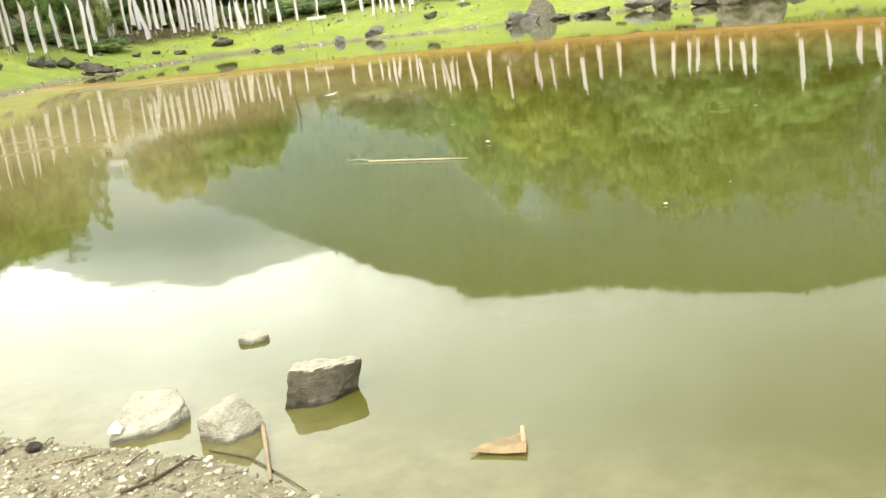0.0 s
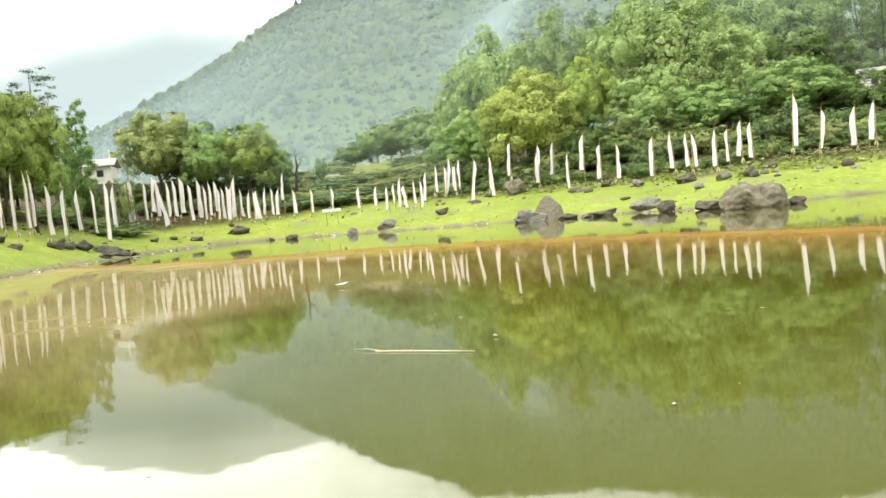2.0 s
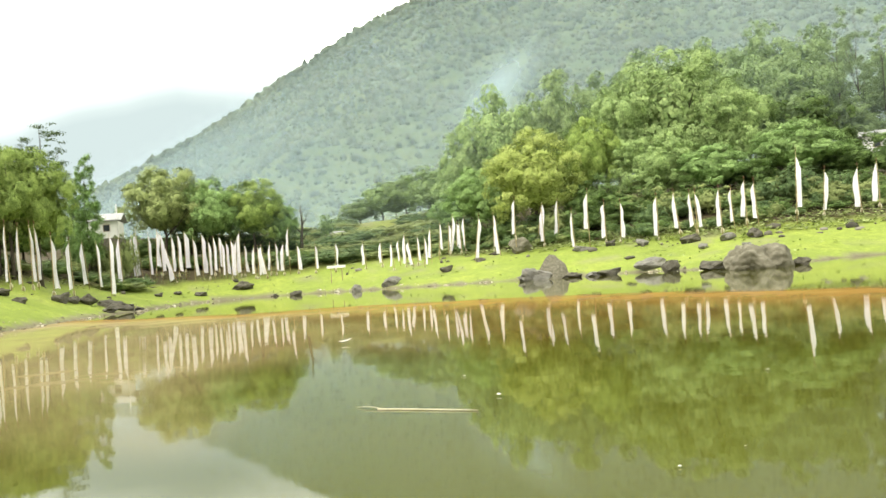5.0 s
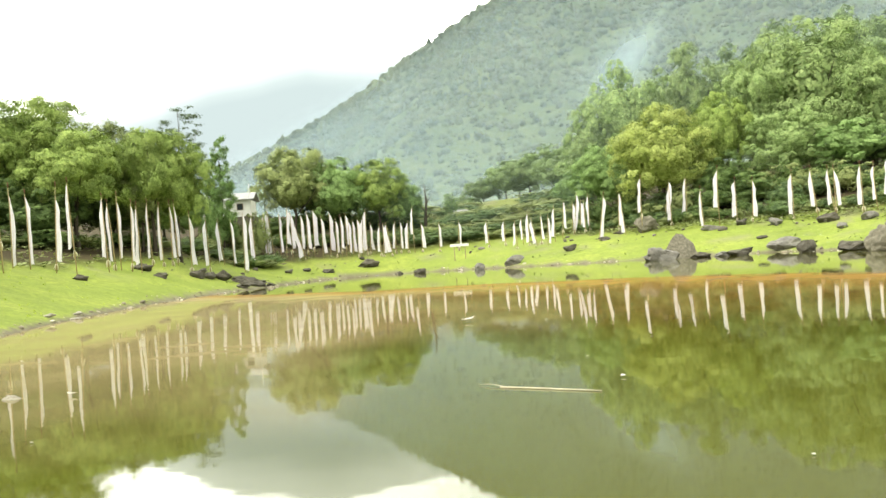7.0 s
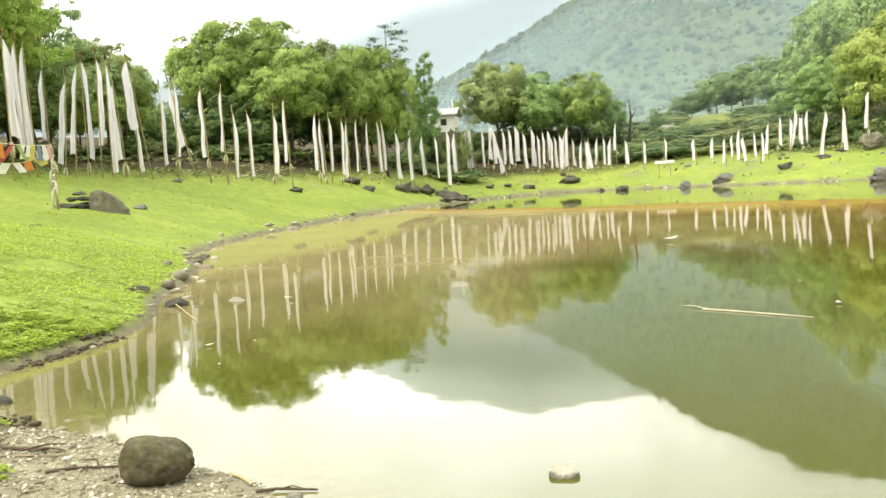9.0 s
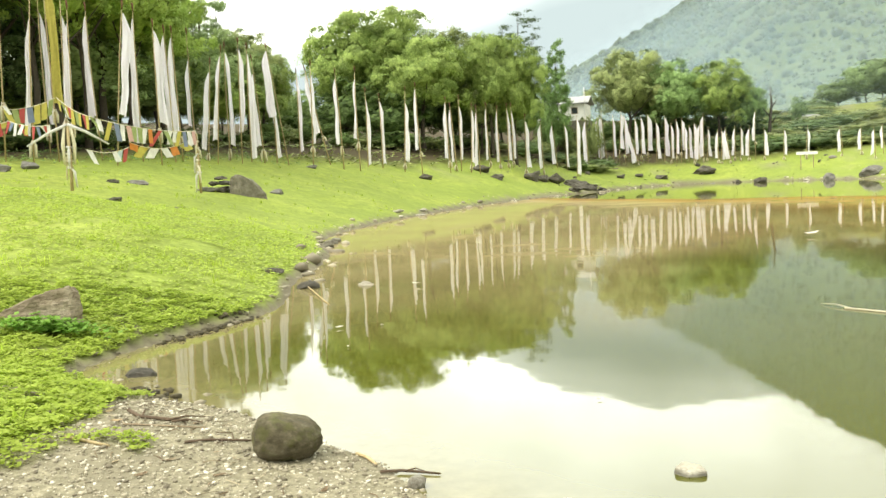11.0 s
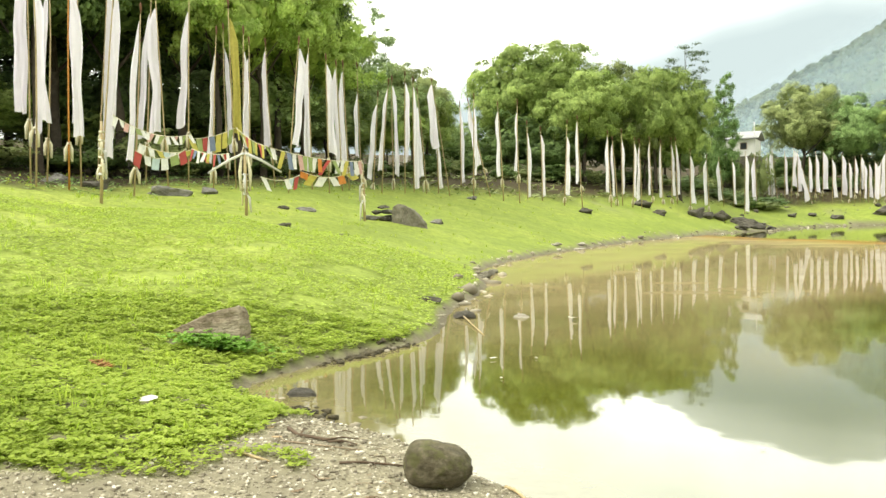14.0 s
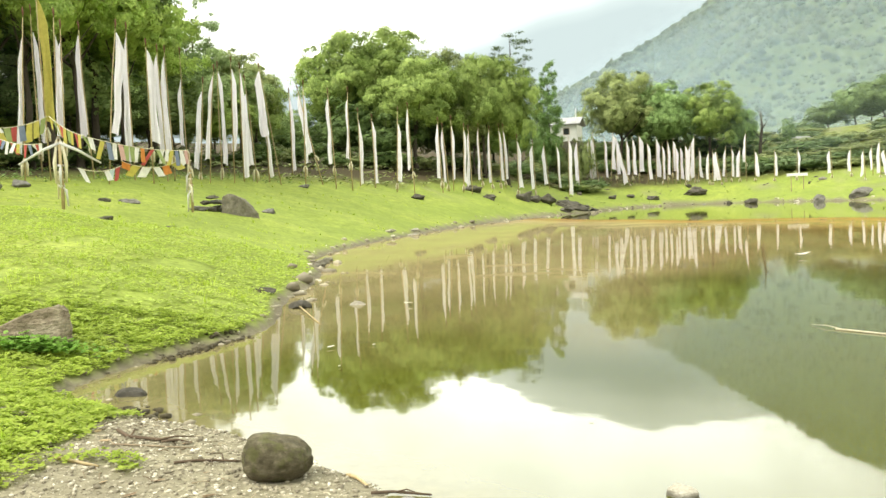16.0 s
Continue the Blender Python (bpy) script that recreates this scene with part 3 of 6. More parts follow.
def build_mist():
    """The vapour that hangs between the lake and the mountain, and a wisp of smoke over the woods."""
    V, F, T = [], [], []
    for k, (d0, high, lo, a0, a1) in enumerate([(285, 110, 0.18, 0, 1), (281, 110, 0.14, 0, 1), (277, 110, 0, -8, 14), (273, 110, 0, 5, 22), (269, 110, 0, 11, 26), (265, 110, 0, 16, 30), (142, 60, 0.06, 0, 1)]):
        az, t = np.meshgrid(np.arange(-60, 50.1, 1.0), np.linspace(0, 1, 30))
        d = np.full(az.shape, float(d0))
        m, n = az.shape
        i, j = np.meshgrid(np.arange(m - 1), np.arange(n - 1), indexing="ij")
        a = i * n + j + k * m * n
        F.append(np.stack([a, a + 1, a + n + 1, a + n], -1).reshape(-1, 4))
        z = -5 + high * t
        V.append(np.stack([-d * np.sin(np.radians(az)), d * np.cos(np.radians(az)), z], -1).reshape(-1, 3))
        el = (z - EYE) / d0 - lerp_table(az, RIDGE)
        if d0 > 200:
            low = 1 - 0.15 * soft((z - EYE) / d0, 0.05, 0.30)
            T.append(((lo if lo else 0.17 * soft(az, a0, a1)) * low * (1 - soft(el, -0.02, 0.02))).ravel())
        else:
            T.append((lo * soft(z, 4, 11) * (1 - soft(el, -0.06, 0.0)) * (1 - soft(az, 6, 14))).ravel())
    T, F = np.concatenate(T), np.concatenate(F)
    F = F[T[F].max(1) > 0.004]
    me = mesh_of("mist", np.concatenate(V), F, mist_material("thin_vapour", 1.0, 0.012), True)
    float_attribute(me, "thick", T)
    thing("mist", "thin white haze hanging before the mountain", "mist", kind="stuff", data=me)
    az, t = np.meshgrid(np.arange(-13, 1.1, 0.4), np.linspace(0, 1, 26))
    d = np.full(az.shape, 262.0) + 3 * np.sin(az)
    z = 30 + 45 * t
    m, n = az.shape
    i, j = np.meshgrid(np.arange(m - 1), np.arange(n - 1), indexing="ij")
    a = i * n + j
    F = np.stack([a, a + 1, a + n + 1, a + n], -1).reshape(-1, 4)
    me = mesh_of("smoke", np.stack([-d * np.sin(np.radians(az)), d * np.cos(np.radians(az)), z], -1).reshape(-1, 3), F, mist_material("drifting_smoke", 1.0, 0.03), True)
    lean = az + 4.5 + (t - 0.50) * 7.0
    float_attribute(me, "thick", (0.75 * np.exp(-(lean / 1.5) ** 2) * np.exp(-((t - 0.50) / 0.20) ** 2)).ravel())
    thing("smoke_wisp", "thin white wisp of smoke over the treetops", "smoke", kind="stuff", data=me)


build_mountain()
build_far_hill()
build_mist()


# ---- trees ----
def unit_rows(v):
    return v / np.linalg.norm(v, axis=-1, keepdims=True)


def leaf_triangles(g, P, nrm, L):
    """Pointed leaves at the places P, facing nrm, of the lengths L."""
    u = unit_rows(np.cross(nrm, g.standard_normal(P.shape)))
    v = np.cross(nrm, u)
    L = L[:, None]
    V = np.stack([P - u * L * 0.62 - v * L * 0.52, P + u * L * 0.78, P - u * L * 0.45 + v * L * 0.62], 1).reshape(-1, 3)
    return V, np.arange(len(P) * 3).reshape(-1, 3)


def puffy_crown(name, seed, material, leaves, leaf, half, low, high, lumps=26, lump=0.30, uneven=0.16, flat=0.8, open_=0.0, rough=0.28):
    """A dense crown: round heads of foliage over a dome, smaller tufts over each head, leaves over each tuft, and large
    leaves deep inside, added to block the light through it. half is its half-width, low and high its heights, in metres
    of a ten-metre tree.
    """
    g = np.random.default_rng(seed)
    k = np.arange(lumps) + 0.5
    z = 1 - 1.62 * k / lumps
    d = np.stack([np.cos(2.39996 * k) * np.sqrt(1 - z * z), np.sin(2.39996 * k) * np.sqrt(1 - z * z), z], 1)
    d = unit_rows(d + 0.22 * unit_rows(g.standard_normal((lumps, 3))))
    r = lump * g.uniform(0.72, 1.30, lumps)
    out = (1 - r * 0.85) * (1 + uneven * g.standard_normal(lumps).clip(-1.5, 1.3))
    c = d * out[:, None]
    # tufts on each head, denser on its upper and outer side
    tufts = 22
    e = unit_rows(g.standard_normal((lumps, tufts, 3)) + 0.75 * d[:, None, :] + np.array([0, 0, 0.45]))
    tc = (c[:, None, :] + e * r[:, None, None] * g.uniform(0.72, 1.05, (lumps, tufts, 1)) * np.array([1, 1, flat])).reshape(-1, 3)
    tr = (r[:, None] * g.uniform(0.20, 0.42, (lumps, tufts))).ravel()
    keep = g.uniform(0, 1, len(tc)) > open_
    tc, tr, e, own = tc[keep], tr[keep], e.reshape(-1, 3)[keep], np.repeat(np.arange(lumps), tufts)[keep]
    pick = g.choice(len(tc), leaves, p=tr ** 2 / (tr ** 2).sum())
    f = unit_rows(g.standard_normal((leaves, 3)) + 0.5 * e[pick] + np.array([0, 0, 0.3]))
    P = tc[pick] + f * (tr[pick] * g.uniform(0.55, 1.12, leaves))[:, None] * np.array([1, 1, flat])
    nrm = unit_rows(0.45 * f + 0.95 * e[pick] + 0.25 * d[own[pick]] + 0.8 * rough * g.standard_normal((leaves, 3)))
    # unseen large leaves added inside, to keep light from passing through
    m = leaves // 6
    q = unit_rows(g.standard_normal((m, 3)))
    inner = q * (0.68 * g.uniform(0.25, 1, m) ** 0.5)[:, None]
    inner[:, 2] = inner[:, 2] * 0.9
    size = np.array([half, half, (high - low) / 2])
    mid = np.array([0, 0, (high + low) / 2])
    V1, F1 = leaf_triangles(g, P * size + mid, nrm, leaf * g.uniform(0.6, 1.4, leaves))
    V2, F2 = leaf_triangles(g, inner * size + mid, q, leaf * g.uniform(2.2, 3.2, m))
    return mesh_of(name, np.concatenate([V1, V2]), np.concatenate([F1, F2 + len(V1)]), material), c * size + mid


def open_crown(name, seed, material, leaves, leaf, half, low, high, tiers=9, point=1.0, sprays=7, droop=0.0, flat=0.3):
    """An airy crown: sprays of leaves at the ends of side branches, tier upon tier, narrowing upwards."""
    g = np.random.default_rng(seed)
    c, r = [], []
    for k in range(tiers):
        t = (k + 0.5) / tiers
        reach = half * ((1 - t) ** point * 0.85 + 0.15) * (0.55 + 0.45 * min(1, 4 * t))
        for j in range(max(3, int(sprays * (1 - 0.55 * t)))):
            a = g.uniform(0, 6.283)
            rr = reach * g.uniform(0.25, 1.0)
            c.append((rr * math.cos(a), rr * math.sin(a), low + (high - low) * (t + g.normal(0, 0.3 / tiers)) - droop * rr))
            r.append(half * g.uniform(0.16, 0.34) * (1 - 0.35 * t))
    c, r = np.array(c), np.array(r)
    pick = g.choice(len(c), leaves, p=r ** 2 / (r ** 2).sum())
    f = unit_rows(g.standard_normal((leaves, 3)))
    P = c[pick] + f * (r[pick] * g.uniform(0.2, 1.1, leaves))[:, None] * np.array([1, 1, flat])
    nrm = unit_rows(f * 0.5 + 0.5 * g.standard_normal((leaves, 3)) + np.array([0, 0, 0.7]))
    V, F = leaf_triangles(g, P, nrm, leaf * g.uniform(0.6, 1.4, leaves))
    return mesh_of(name, V, F, material), c


def make_tree(kind, label, seed, material, leaves, leaf, half, low, high, trunk=0.22, open_tree=False, limbs=6, **kw):
    """A ten-metre tree at the origin: a tapered trunk, limbs into its crown, and the crown."""
    g = np.random.default_rng(seed + 100)
    tree = thing(kind, label, "bush" if kind == "bush" else "tree")
    crown, at = (open_crown if open_tree else puffy_crown)("crown", seed, material, leaves, leaf, half, low, high, **kw)
    top = low + (high - low) * (0.93 if open_tree else 0.6)
    steps = 7
    path = [(g.normal(0, 0.06) * k / 2, g.normal(0, 0.06) * k / 2, -0.6 + (top + 0.6) * k / (steps - 1)) for k in range(steps)]
    V, F = tube(path, [trunk * (1.25 if k == 0 else 1) * (1 - 0.8 * k / (steps - 1)) for k in range(steps)], 8)
    part("trunk", mesh_of("trunk", V, F, BARK, True), tree)
    for p in at[g.permutation(len(at))[:limbs]]:
        b = Vector(p)
        k = max(1, min(steps - 2, int((b.z * 0.72 + 0.6) / (top + 0.6) * (steps - 1))))
        a = Vector(path[k])
        mid = a.lerp(b, 0.5) + Vector((0, 0, -0.12))
        V, F = tube([a, mid, b], [trunk * 0.35, trunk * 0.22, trunk * 0.06], 5)
        part("limb", mesh_of("limb", V, F, BARK, True), tree)
    part("crown", crown, tree)
    return tree


# kind: half-width of its crown, and the tree
KINDS = {
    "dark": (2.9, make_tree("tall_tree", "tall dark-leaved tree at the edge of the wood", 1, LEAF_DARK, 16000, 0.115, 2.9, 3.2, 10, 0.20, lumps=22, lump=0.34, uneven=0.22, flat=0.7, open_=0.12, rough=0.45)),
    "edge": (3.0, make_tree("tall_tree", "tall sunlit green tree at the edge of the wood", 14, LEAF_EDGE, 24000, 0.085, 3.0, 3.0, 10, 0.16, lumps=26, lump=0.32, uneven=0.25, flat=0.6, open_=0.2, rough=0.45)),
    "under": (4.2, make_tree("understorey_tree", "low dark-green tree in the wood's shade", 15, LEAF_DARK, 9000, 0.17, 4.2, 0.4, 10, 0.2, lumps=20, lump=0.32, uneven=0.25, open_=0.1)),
    "round": (4.2, make_tree("broadleaf_tree", "dense rounded mid-green broadleaf tree", 2, LEAF_MID, 24000, 0.115, 4.2, 2.0, 10, 0.26, lumps=22, lump=0.34)),
    "round_b": (4.2, make_tree("broadleaf_tree", "spreading yellow-green broadleaf tree", 3, LEAF_YELLOW, 36000, 0.098, 4.2, 2.0, 10, 0.26, lumps=24, lump=0.33, uneven=0.14)),
    "crown_b": (4.2, make_tree("broadleaf_tree", "broad leafy tree with bright rounded heads of foliage", 23, LEAF_YELLOW, 42000, 0.092, 4.2, 2.2, 10, 0.26, lumps=28, lump=0.32, uneven=0.16)),
    "olive": (4.0, make_tree("broadleaf_tree", "dense olive-brown broadleaf tree", 4, LEAF_OLIVE, 30000, 0.10, 4.0, 2.0, 10, 0.25, lumps=24, lump=0.33)),
    "yellow": (4.8, make_tree("broadleaf_tree", "domed yellow-green flowering tree by the lake", 5, LEAF_GOLD, 36000, 0.10, 4.8, 0.8, 10, 0.25, lumps=30, lump=0.30, uneven=0.10)),
    "light": (4.0, make_tree("broadleaf_tree", "large light-green tree with layered boughs", 6, LEAF_LIGHT, 36000, 0.088, 4.0, 0.8, 10, 0.2, lumps=40, lump=0.25, uneven=0.18, flat=0.78, open_=0.10, rough=0.35)),
    "tall_light": (3.4, make_tree("broadleaf_tree", "light-green upright tree with a soft rounded crown", 26, LEAF_LIGHT, 24000, 0.092, 3.4, 1.6, 10, 0.18, lumps=34, lump=0.27, uneven=0.15, flat=0.75, open_=0.12, rough=0.42)),
    "haze": (3.6, make_tree("broadleaf_tree", "olive-green upright tree among others on the slope", 8, LEAF_HAZE, 17000, 0.12, 3.6, 1.2, 10, 0.14, lumps=32, lump=0.28, uneven=0.2, flat=0.8, open_=0.2, rough=0.45)),
    "slim": (2.2, make_tree("slender_tree", "slender green alder with an airy crown", 7, LEAF_SLIM, 22000, 0.10, 2.2, 1.6, 10, 0.09, True, 12, tiers=14, point=0.40, sprays=13, flat=0.75)),
    "feather": (2.2, make_tree("feathery_tree", "thin tall tree with tufts of leaves on a bare trunk", 9, LEAF_HAZE, 9000, 0.065, 2.2, 3.6, 10, 0.07, True, 10, tiers=9, point=0.3, sprays=7, flat=0.5)),
    "pale": (2.6, make_tree("pale_tree", "pale sparse tree rising through the haze", 10, LEAF_PALE, 8000, 0.075, 2.6, 4.4, 10, 0.08, True, 12, tiers=9, point=0.35, sprays=10, flat=0.35)),
    "bush": (6.0, make_tree("bush", "dense dark-green bush at the wood's foot", 11, LEAF_DARK, 2300, 0.36, 6.0, -1.0, 9.5, 0.2, limbs=3, lumps=18, lump=0.34, uneven=0.2, flat=0.8)),
    "bush_b": (6.0, make_tree("bush", "leafy dark-green bush behind the flags", 12, LEAF_SHRUB, 2300, 0.36, 6.0, -1.0, 9.5, 0.2, limbs=3, lumps=18, lump=0.34, uneven=0.2, flat=0.8)),
    "bush_pale": (6.0, make_tree("bush", "olive-green scrub on the slope", 17, LEAF_OLIVE, 2300, 0.36, 6.0, -1.0, 9.5, 0.2, limbs=3, lumps=18, lump=0.34, uneven=0.25, flat=0.8)),
}
PLACED = {}


def plant(kind, az, d, top, width, turn=None):
    """A tree of that kind whose crown reaches the height top; width across its crown, in metres."""
    p = polar(az, d)
    z = ground_at(p.x, p.y)
    half, tree = KINDS[kind]
    turn = rng.uniform(0, 6.28) if turn is None else turn
    m = Matrix.LocRotScale((p.x, p.y, z), Euler((0, 0, turn)), (width / 2 / half, width / 2 / half, max(1.0, top - z) / 9.9))
    if kind in PLACED:
        copy_thing(tree, m)
    else:
        PLACED[kind] = m


def plant_all(rows):
    for row in rows:
        plant(*row)


def plant_low(kind, az, d, tall, width):
    """The same, with its own height given."""
    p = polar(az, d)
    plant(kind, az, d, ground_at(p.x, p.y) + tall, width)


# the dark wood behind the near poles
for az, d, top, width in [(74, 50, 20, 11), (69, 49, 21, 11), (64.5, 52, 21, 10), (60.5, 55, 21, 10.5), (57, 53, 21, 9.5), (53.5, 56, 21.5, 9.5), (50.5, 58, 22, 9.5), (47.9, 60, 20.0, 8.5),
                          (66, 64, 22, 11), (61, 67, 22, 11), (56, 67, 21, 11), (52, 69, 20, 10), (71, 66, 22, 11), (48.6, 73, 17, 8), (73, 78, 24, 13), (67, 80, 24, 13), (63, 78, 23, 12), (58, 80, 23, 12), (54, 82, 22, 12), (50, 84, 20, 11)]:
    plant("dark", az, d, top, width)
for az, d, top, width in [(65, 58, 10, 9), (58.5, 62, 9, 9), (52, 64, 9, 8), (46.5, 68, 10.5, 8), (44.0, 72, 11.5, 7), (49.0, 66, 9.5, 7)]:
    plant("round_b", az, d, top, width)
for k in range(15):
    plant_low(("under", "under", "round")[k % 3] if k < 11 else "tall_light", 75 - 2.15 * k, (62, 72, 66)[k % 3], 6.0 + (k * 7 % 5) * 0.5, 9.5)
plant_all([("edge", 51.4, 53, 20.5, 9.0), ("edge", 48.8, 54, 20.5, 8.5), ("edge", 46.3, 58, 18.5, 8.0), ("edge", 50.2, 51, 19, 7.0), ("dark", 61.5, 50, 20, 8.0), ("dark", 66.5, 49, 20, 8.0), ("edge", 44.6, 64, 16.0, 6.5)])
# the mixed trees beyond it
plant_all([("feather", 42.2, 72, 18.6, 5.0), ("feather", 41.2, 76, 19.0, 5.5), ("tall_light", 42.8, 74, 15.6, 6.5), ("tall_light", 40.6, 72, 13.6, 6.5), ("olive", 39.6, 74, 14.2, 5.5), ("round_b", 38.7, 76, 12.9, 5.5), ("round_b", 41.4, 70, 10.5, 6.0),
           ("round_b", 43.6, 68, 11.0, 6.0), ("tall_light", 37.8, 82, 11.2, 5.5), ("under", 36.8, 84, 8.6, 7.0), ("haze", 36.9, 96, 11.0, 6.0)])
# the great round clump behind the middle row
plant_all([("crown_b", 31.4, 99, 20.9, 12.4, 0.5), ("round_b", 33.75, 98, 19.3, 8.8, 2.0), ("crown_b", 29.0, 94, 17.0, 9.7, 3.6), ("olive", 27.3, 105, 19.1, 8.1), ("crown_b", 24.75, 98, 17.5, 7.9, 1.2), ("round_b", 23.3, 99, 16.2, 7.2, 5.0),
           ("olive", 25.4, 99, 13.2, 5.4), ("under", 33.0, 95, 12.8, 8.1), ("under", 31.0, 92, 10.6, 7.3), ("under", 26.8, 102, 13.4, 7.3), ("under", 30.0, 104, 13.4, 10.2), ("under", 34.4, 104, 12.2, 7.9), ("under", 27.0, 111, 12.2, 9.0),
           ("under", 24.2, 115, 11.7, 9.0), ("under", 32.2, 111, 14.5, 10.2), ("round", 22.7, 113, 12.0, 5.2), ("under", 35.2, 97, 9.1, 6.2)])
plant_all([("pale", 22.9, 165, 31.2, 11.5), ("pale", 23.9, 172, 30.0, 8.0), ("slim", 20.75, 126, 19.6, 5.0), ("slim", 21.3, 128, 16.0, 3.4)])
# the clump beside the house
plant_all([("olive", 16.4, 146, 20.8, 11.8, 0.4), ("round", 13.6, 145, 18.0, 10.0, 1.0), ("round_b", 11.2, 146, 18.0, 10.0, 2.0), ("round", 9.6, 148, 14.8, 6.2), ("olive", 14.9, 150, 18.8, 8.5), ("under", 17.6, 150, 10.5, 8.0), ("under", 15.4, 152, 11.0, 9.0),
           ("under", 13.2, 152, 11.0, 9.0), ("under", 11.0, 152, 10.5, 9.0), ("under", 9.4, 152, 9.5, 7.0), ("bush_b", 6.8, 180, 14.4, 3.2)])
# woods on the slope behind the meadow's end
plant_all([("haze", 4.6, 232, 20.8, 11), ("haze", 3.2, 228, 24.0, 11), ("haze", 1.7, 224, 25.0, 12), ("haze", 0.3, 214, 25.5, 12), ("haze", -1.0, 205, 25.0, 12), ("haze", 5.8, 246, 17.5, 11), ("haze", 2.4, 240, 25.0, 11), ("haze", -0.3, 190, 20.5, 10),
           ("tall_light", -1.4, 168, 19.5, 9), ("round", -1.0, 150, 13.5, 7)])
# the wooded hillside
plant_all([("yellow", -6.4, 122, 18.6, 13.6, 0.8), ("tall_light", -4.2, 150, 30.4, 11.6), ("tall_light", -8.1, 150, 32.6, 10.0), ("tall_light", -2.3, 150, 25.0, 9.0), ("tall_light", -6.1, 158, 29.0, 11.0), ("round", -2.6, 130, 15.2, 8.2), ("round", -3.9, 127, 12.5, 6.5),
           ("round_b", -9.9, 130, 21.0, 8.0), ("under", -9.7, 122, 12.0, 7.5), ("light", -15.3, 138, 31.4, 17.5, 0.3), ("light", -12.1, 136, 26.5, 12.0, 2.2), ("light", -18.4, 136, 25.0, 11.5, 4.0), ("light", -14.0, 126, 17.5, 11.0), ("tall_light", -13.6, 148, 29.0, 11.0)])
plant_all([("round", -17.2, 123, 14.5, 9.5), ("under", -11.6, 120, 10.0, 8.0), ("under", -15.6, 120, 9.5, 8.0), ("round", -21.9, 122, 16.0, 12.0, 1.5), ("under", -19.6, 126, 13.0, 9.0), ("under", -24.6, 126, 14.0, 10.0), ("under", -27.2, 124, 14.0, 11.0),
           ("haze", -10.9, 172, 34.5, 13.0), ("haze", -13.4, 182, 39.8, 14.0), ("haze", -17.4, 172, 38.0, 14.0), ("haze", -20.6, 170, 39.0, 13.5), ("haze", -23.2, 166, 36.3, 12.5), ("haze", -19.3, 152, 31.0, 11.0), ("haze", -22.4, 148, 28.0, 11.5)])
plant_all([("feather", -25.4, 150, 35.8, 8.5), ("feather", -26.7, 152, 35.2, 8.0), ("feather", -24.4, 156, 35.5, 7.0), ("haze", -27.6, 158, 31.0, 11.0), ("haze", -25.2, 150, 22.0, 9.0), ("haze", -30.5, 150, 32.0, 14.0), ("round", -30.0, 126, 18.0, 13.0),
           ("haze", -34.5, 150, 32.0, 15.0), ("round", -35.0, 126, 18.0, 14.0), ("under", -22.6, 140, 22.0, 11.0), ("under", -17.0, 146, 22.0, 12.0), ("under", -8.2, 138, 20.0, 10.0), ("under", -4.6, 138, 17.0, 10.0)])
for k in range(12):
    plant_low(("haze", "tall_light", "round")[k % 3], rng.uniform(-36, -3), rng.uniform(165, 215), rng.uniform(9, 12), rng.uniform(9, 13))
# bushes at the foot of the woods
for k in range(34):
    az = 72 - 50 * (k + rng.uniform(0, 0.8)) / 34
    d = lerp_table(az, [(20, 122), (23, 108), (27, 97), (30, 89), (33, 86), (36, 82), (39.5, 72), (45, 58), (50, 52), (54, 50), (58, 49), (72, 48)]) + rng.uniform(1, 5)
    if az < 42 or k % 2:
        plant_low(("bush", "bush", "bush_pale")[k % 3], az, d, rng.uniform(1.0, 2.6), rng.uniform(3, 6))
for k in range(70):
    az = -34 + 52 * (k + rng.uniform(0, 0.8)) / 70
    d = lerp_table(az, [(-34, 110), (-21.7, 108), (-14, 110), (-5, 116), (3, 130), (9, 140), (17, 142), (18, 140)]) + rng.uniform(1, 6)
    plant_low(("bush", "bush_b", "bush_pale")[k % 3], az, d + (rng.uniform(0, 8) if az < -1 else 0), rng.uniform(1.6, 4.6) if az < -1 else rng.uniform(0.9, 1.8) if az < 8 else rng.uniform(1.4, 2.6), rng.uniform(4, 7))
for k in range(58):
    plant_low(("bush_b", "bush_pale")[k % 2], rng.uniform(-1.5, 10.0), (138, 150, 162, 174, 188, 202)[k % 6] + rng.uniform(-4, 4), rng.uniform(1.0, 2.2), rng.uniform(5, 9))
for k in range(64):
    az = -30 + 30 * (k + rng.uniform(0, 0.8)) / 64
    d = lerp_table(az, [(-30, 109), (-23, 106), (-18, 101), (-14, 103), (-9, 108), (-5, 113), (0, 120)]) + rng.uniform(0.5, 5)
    plant_low(("bush_b", "bush", "bush_pale")[k % 3], az, d, rng.uniform(0.8, 2.0), rng.uniform(1.6, 3.2))
# low scrub on the bank below the house
for k in range(20):
    plant_low(("bush_pale", "bush_b", "bush_pale", "bush")[k % 4], rng.uniform(17.8, 23.2), rng.uniform(116, 128), rng.uniform(0.7, 1.7), rng.uniform(2.5, 4.5))
for az in (18.6, 19.3, 20.0, 20.8, 21.6):
    plant("bush_pale", az, 129.6, 9.9 + rng.uniform(-0.4, 0.5), 3.0)
for kind, m in PLACED.items():
    KINDS[kind][1].matrix_basis = m


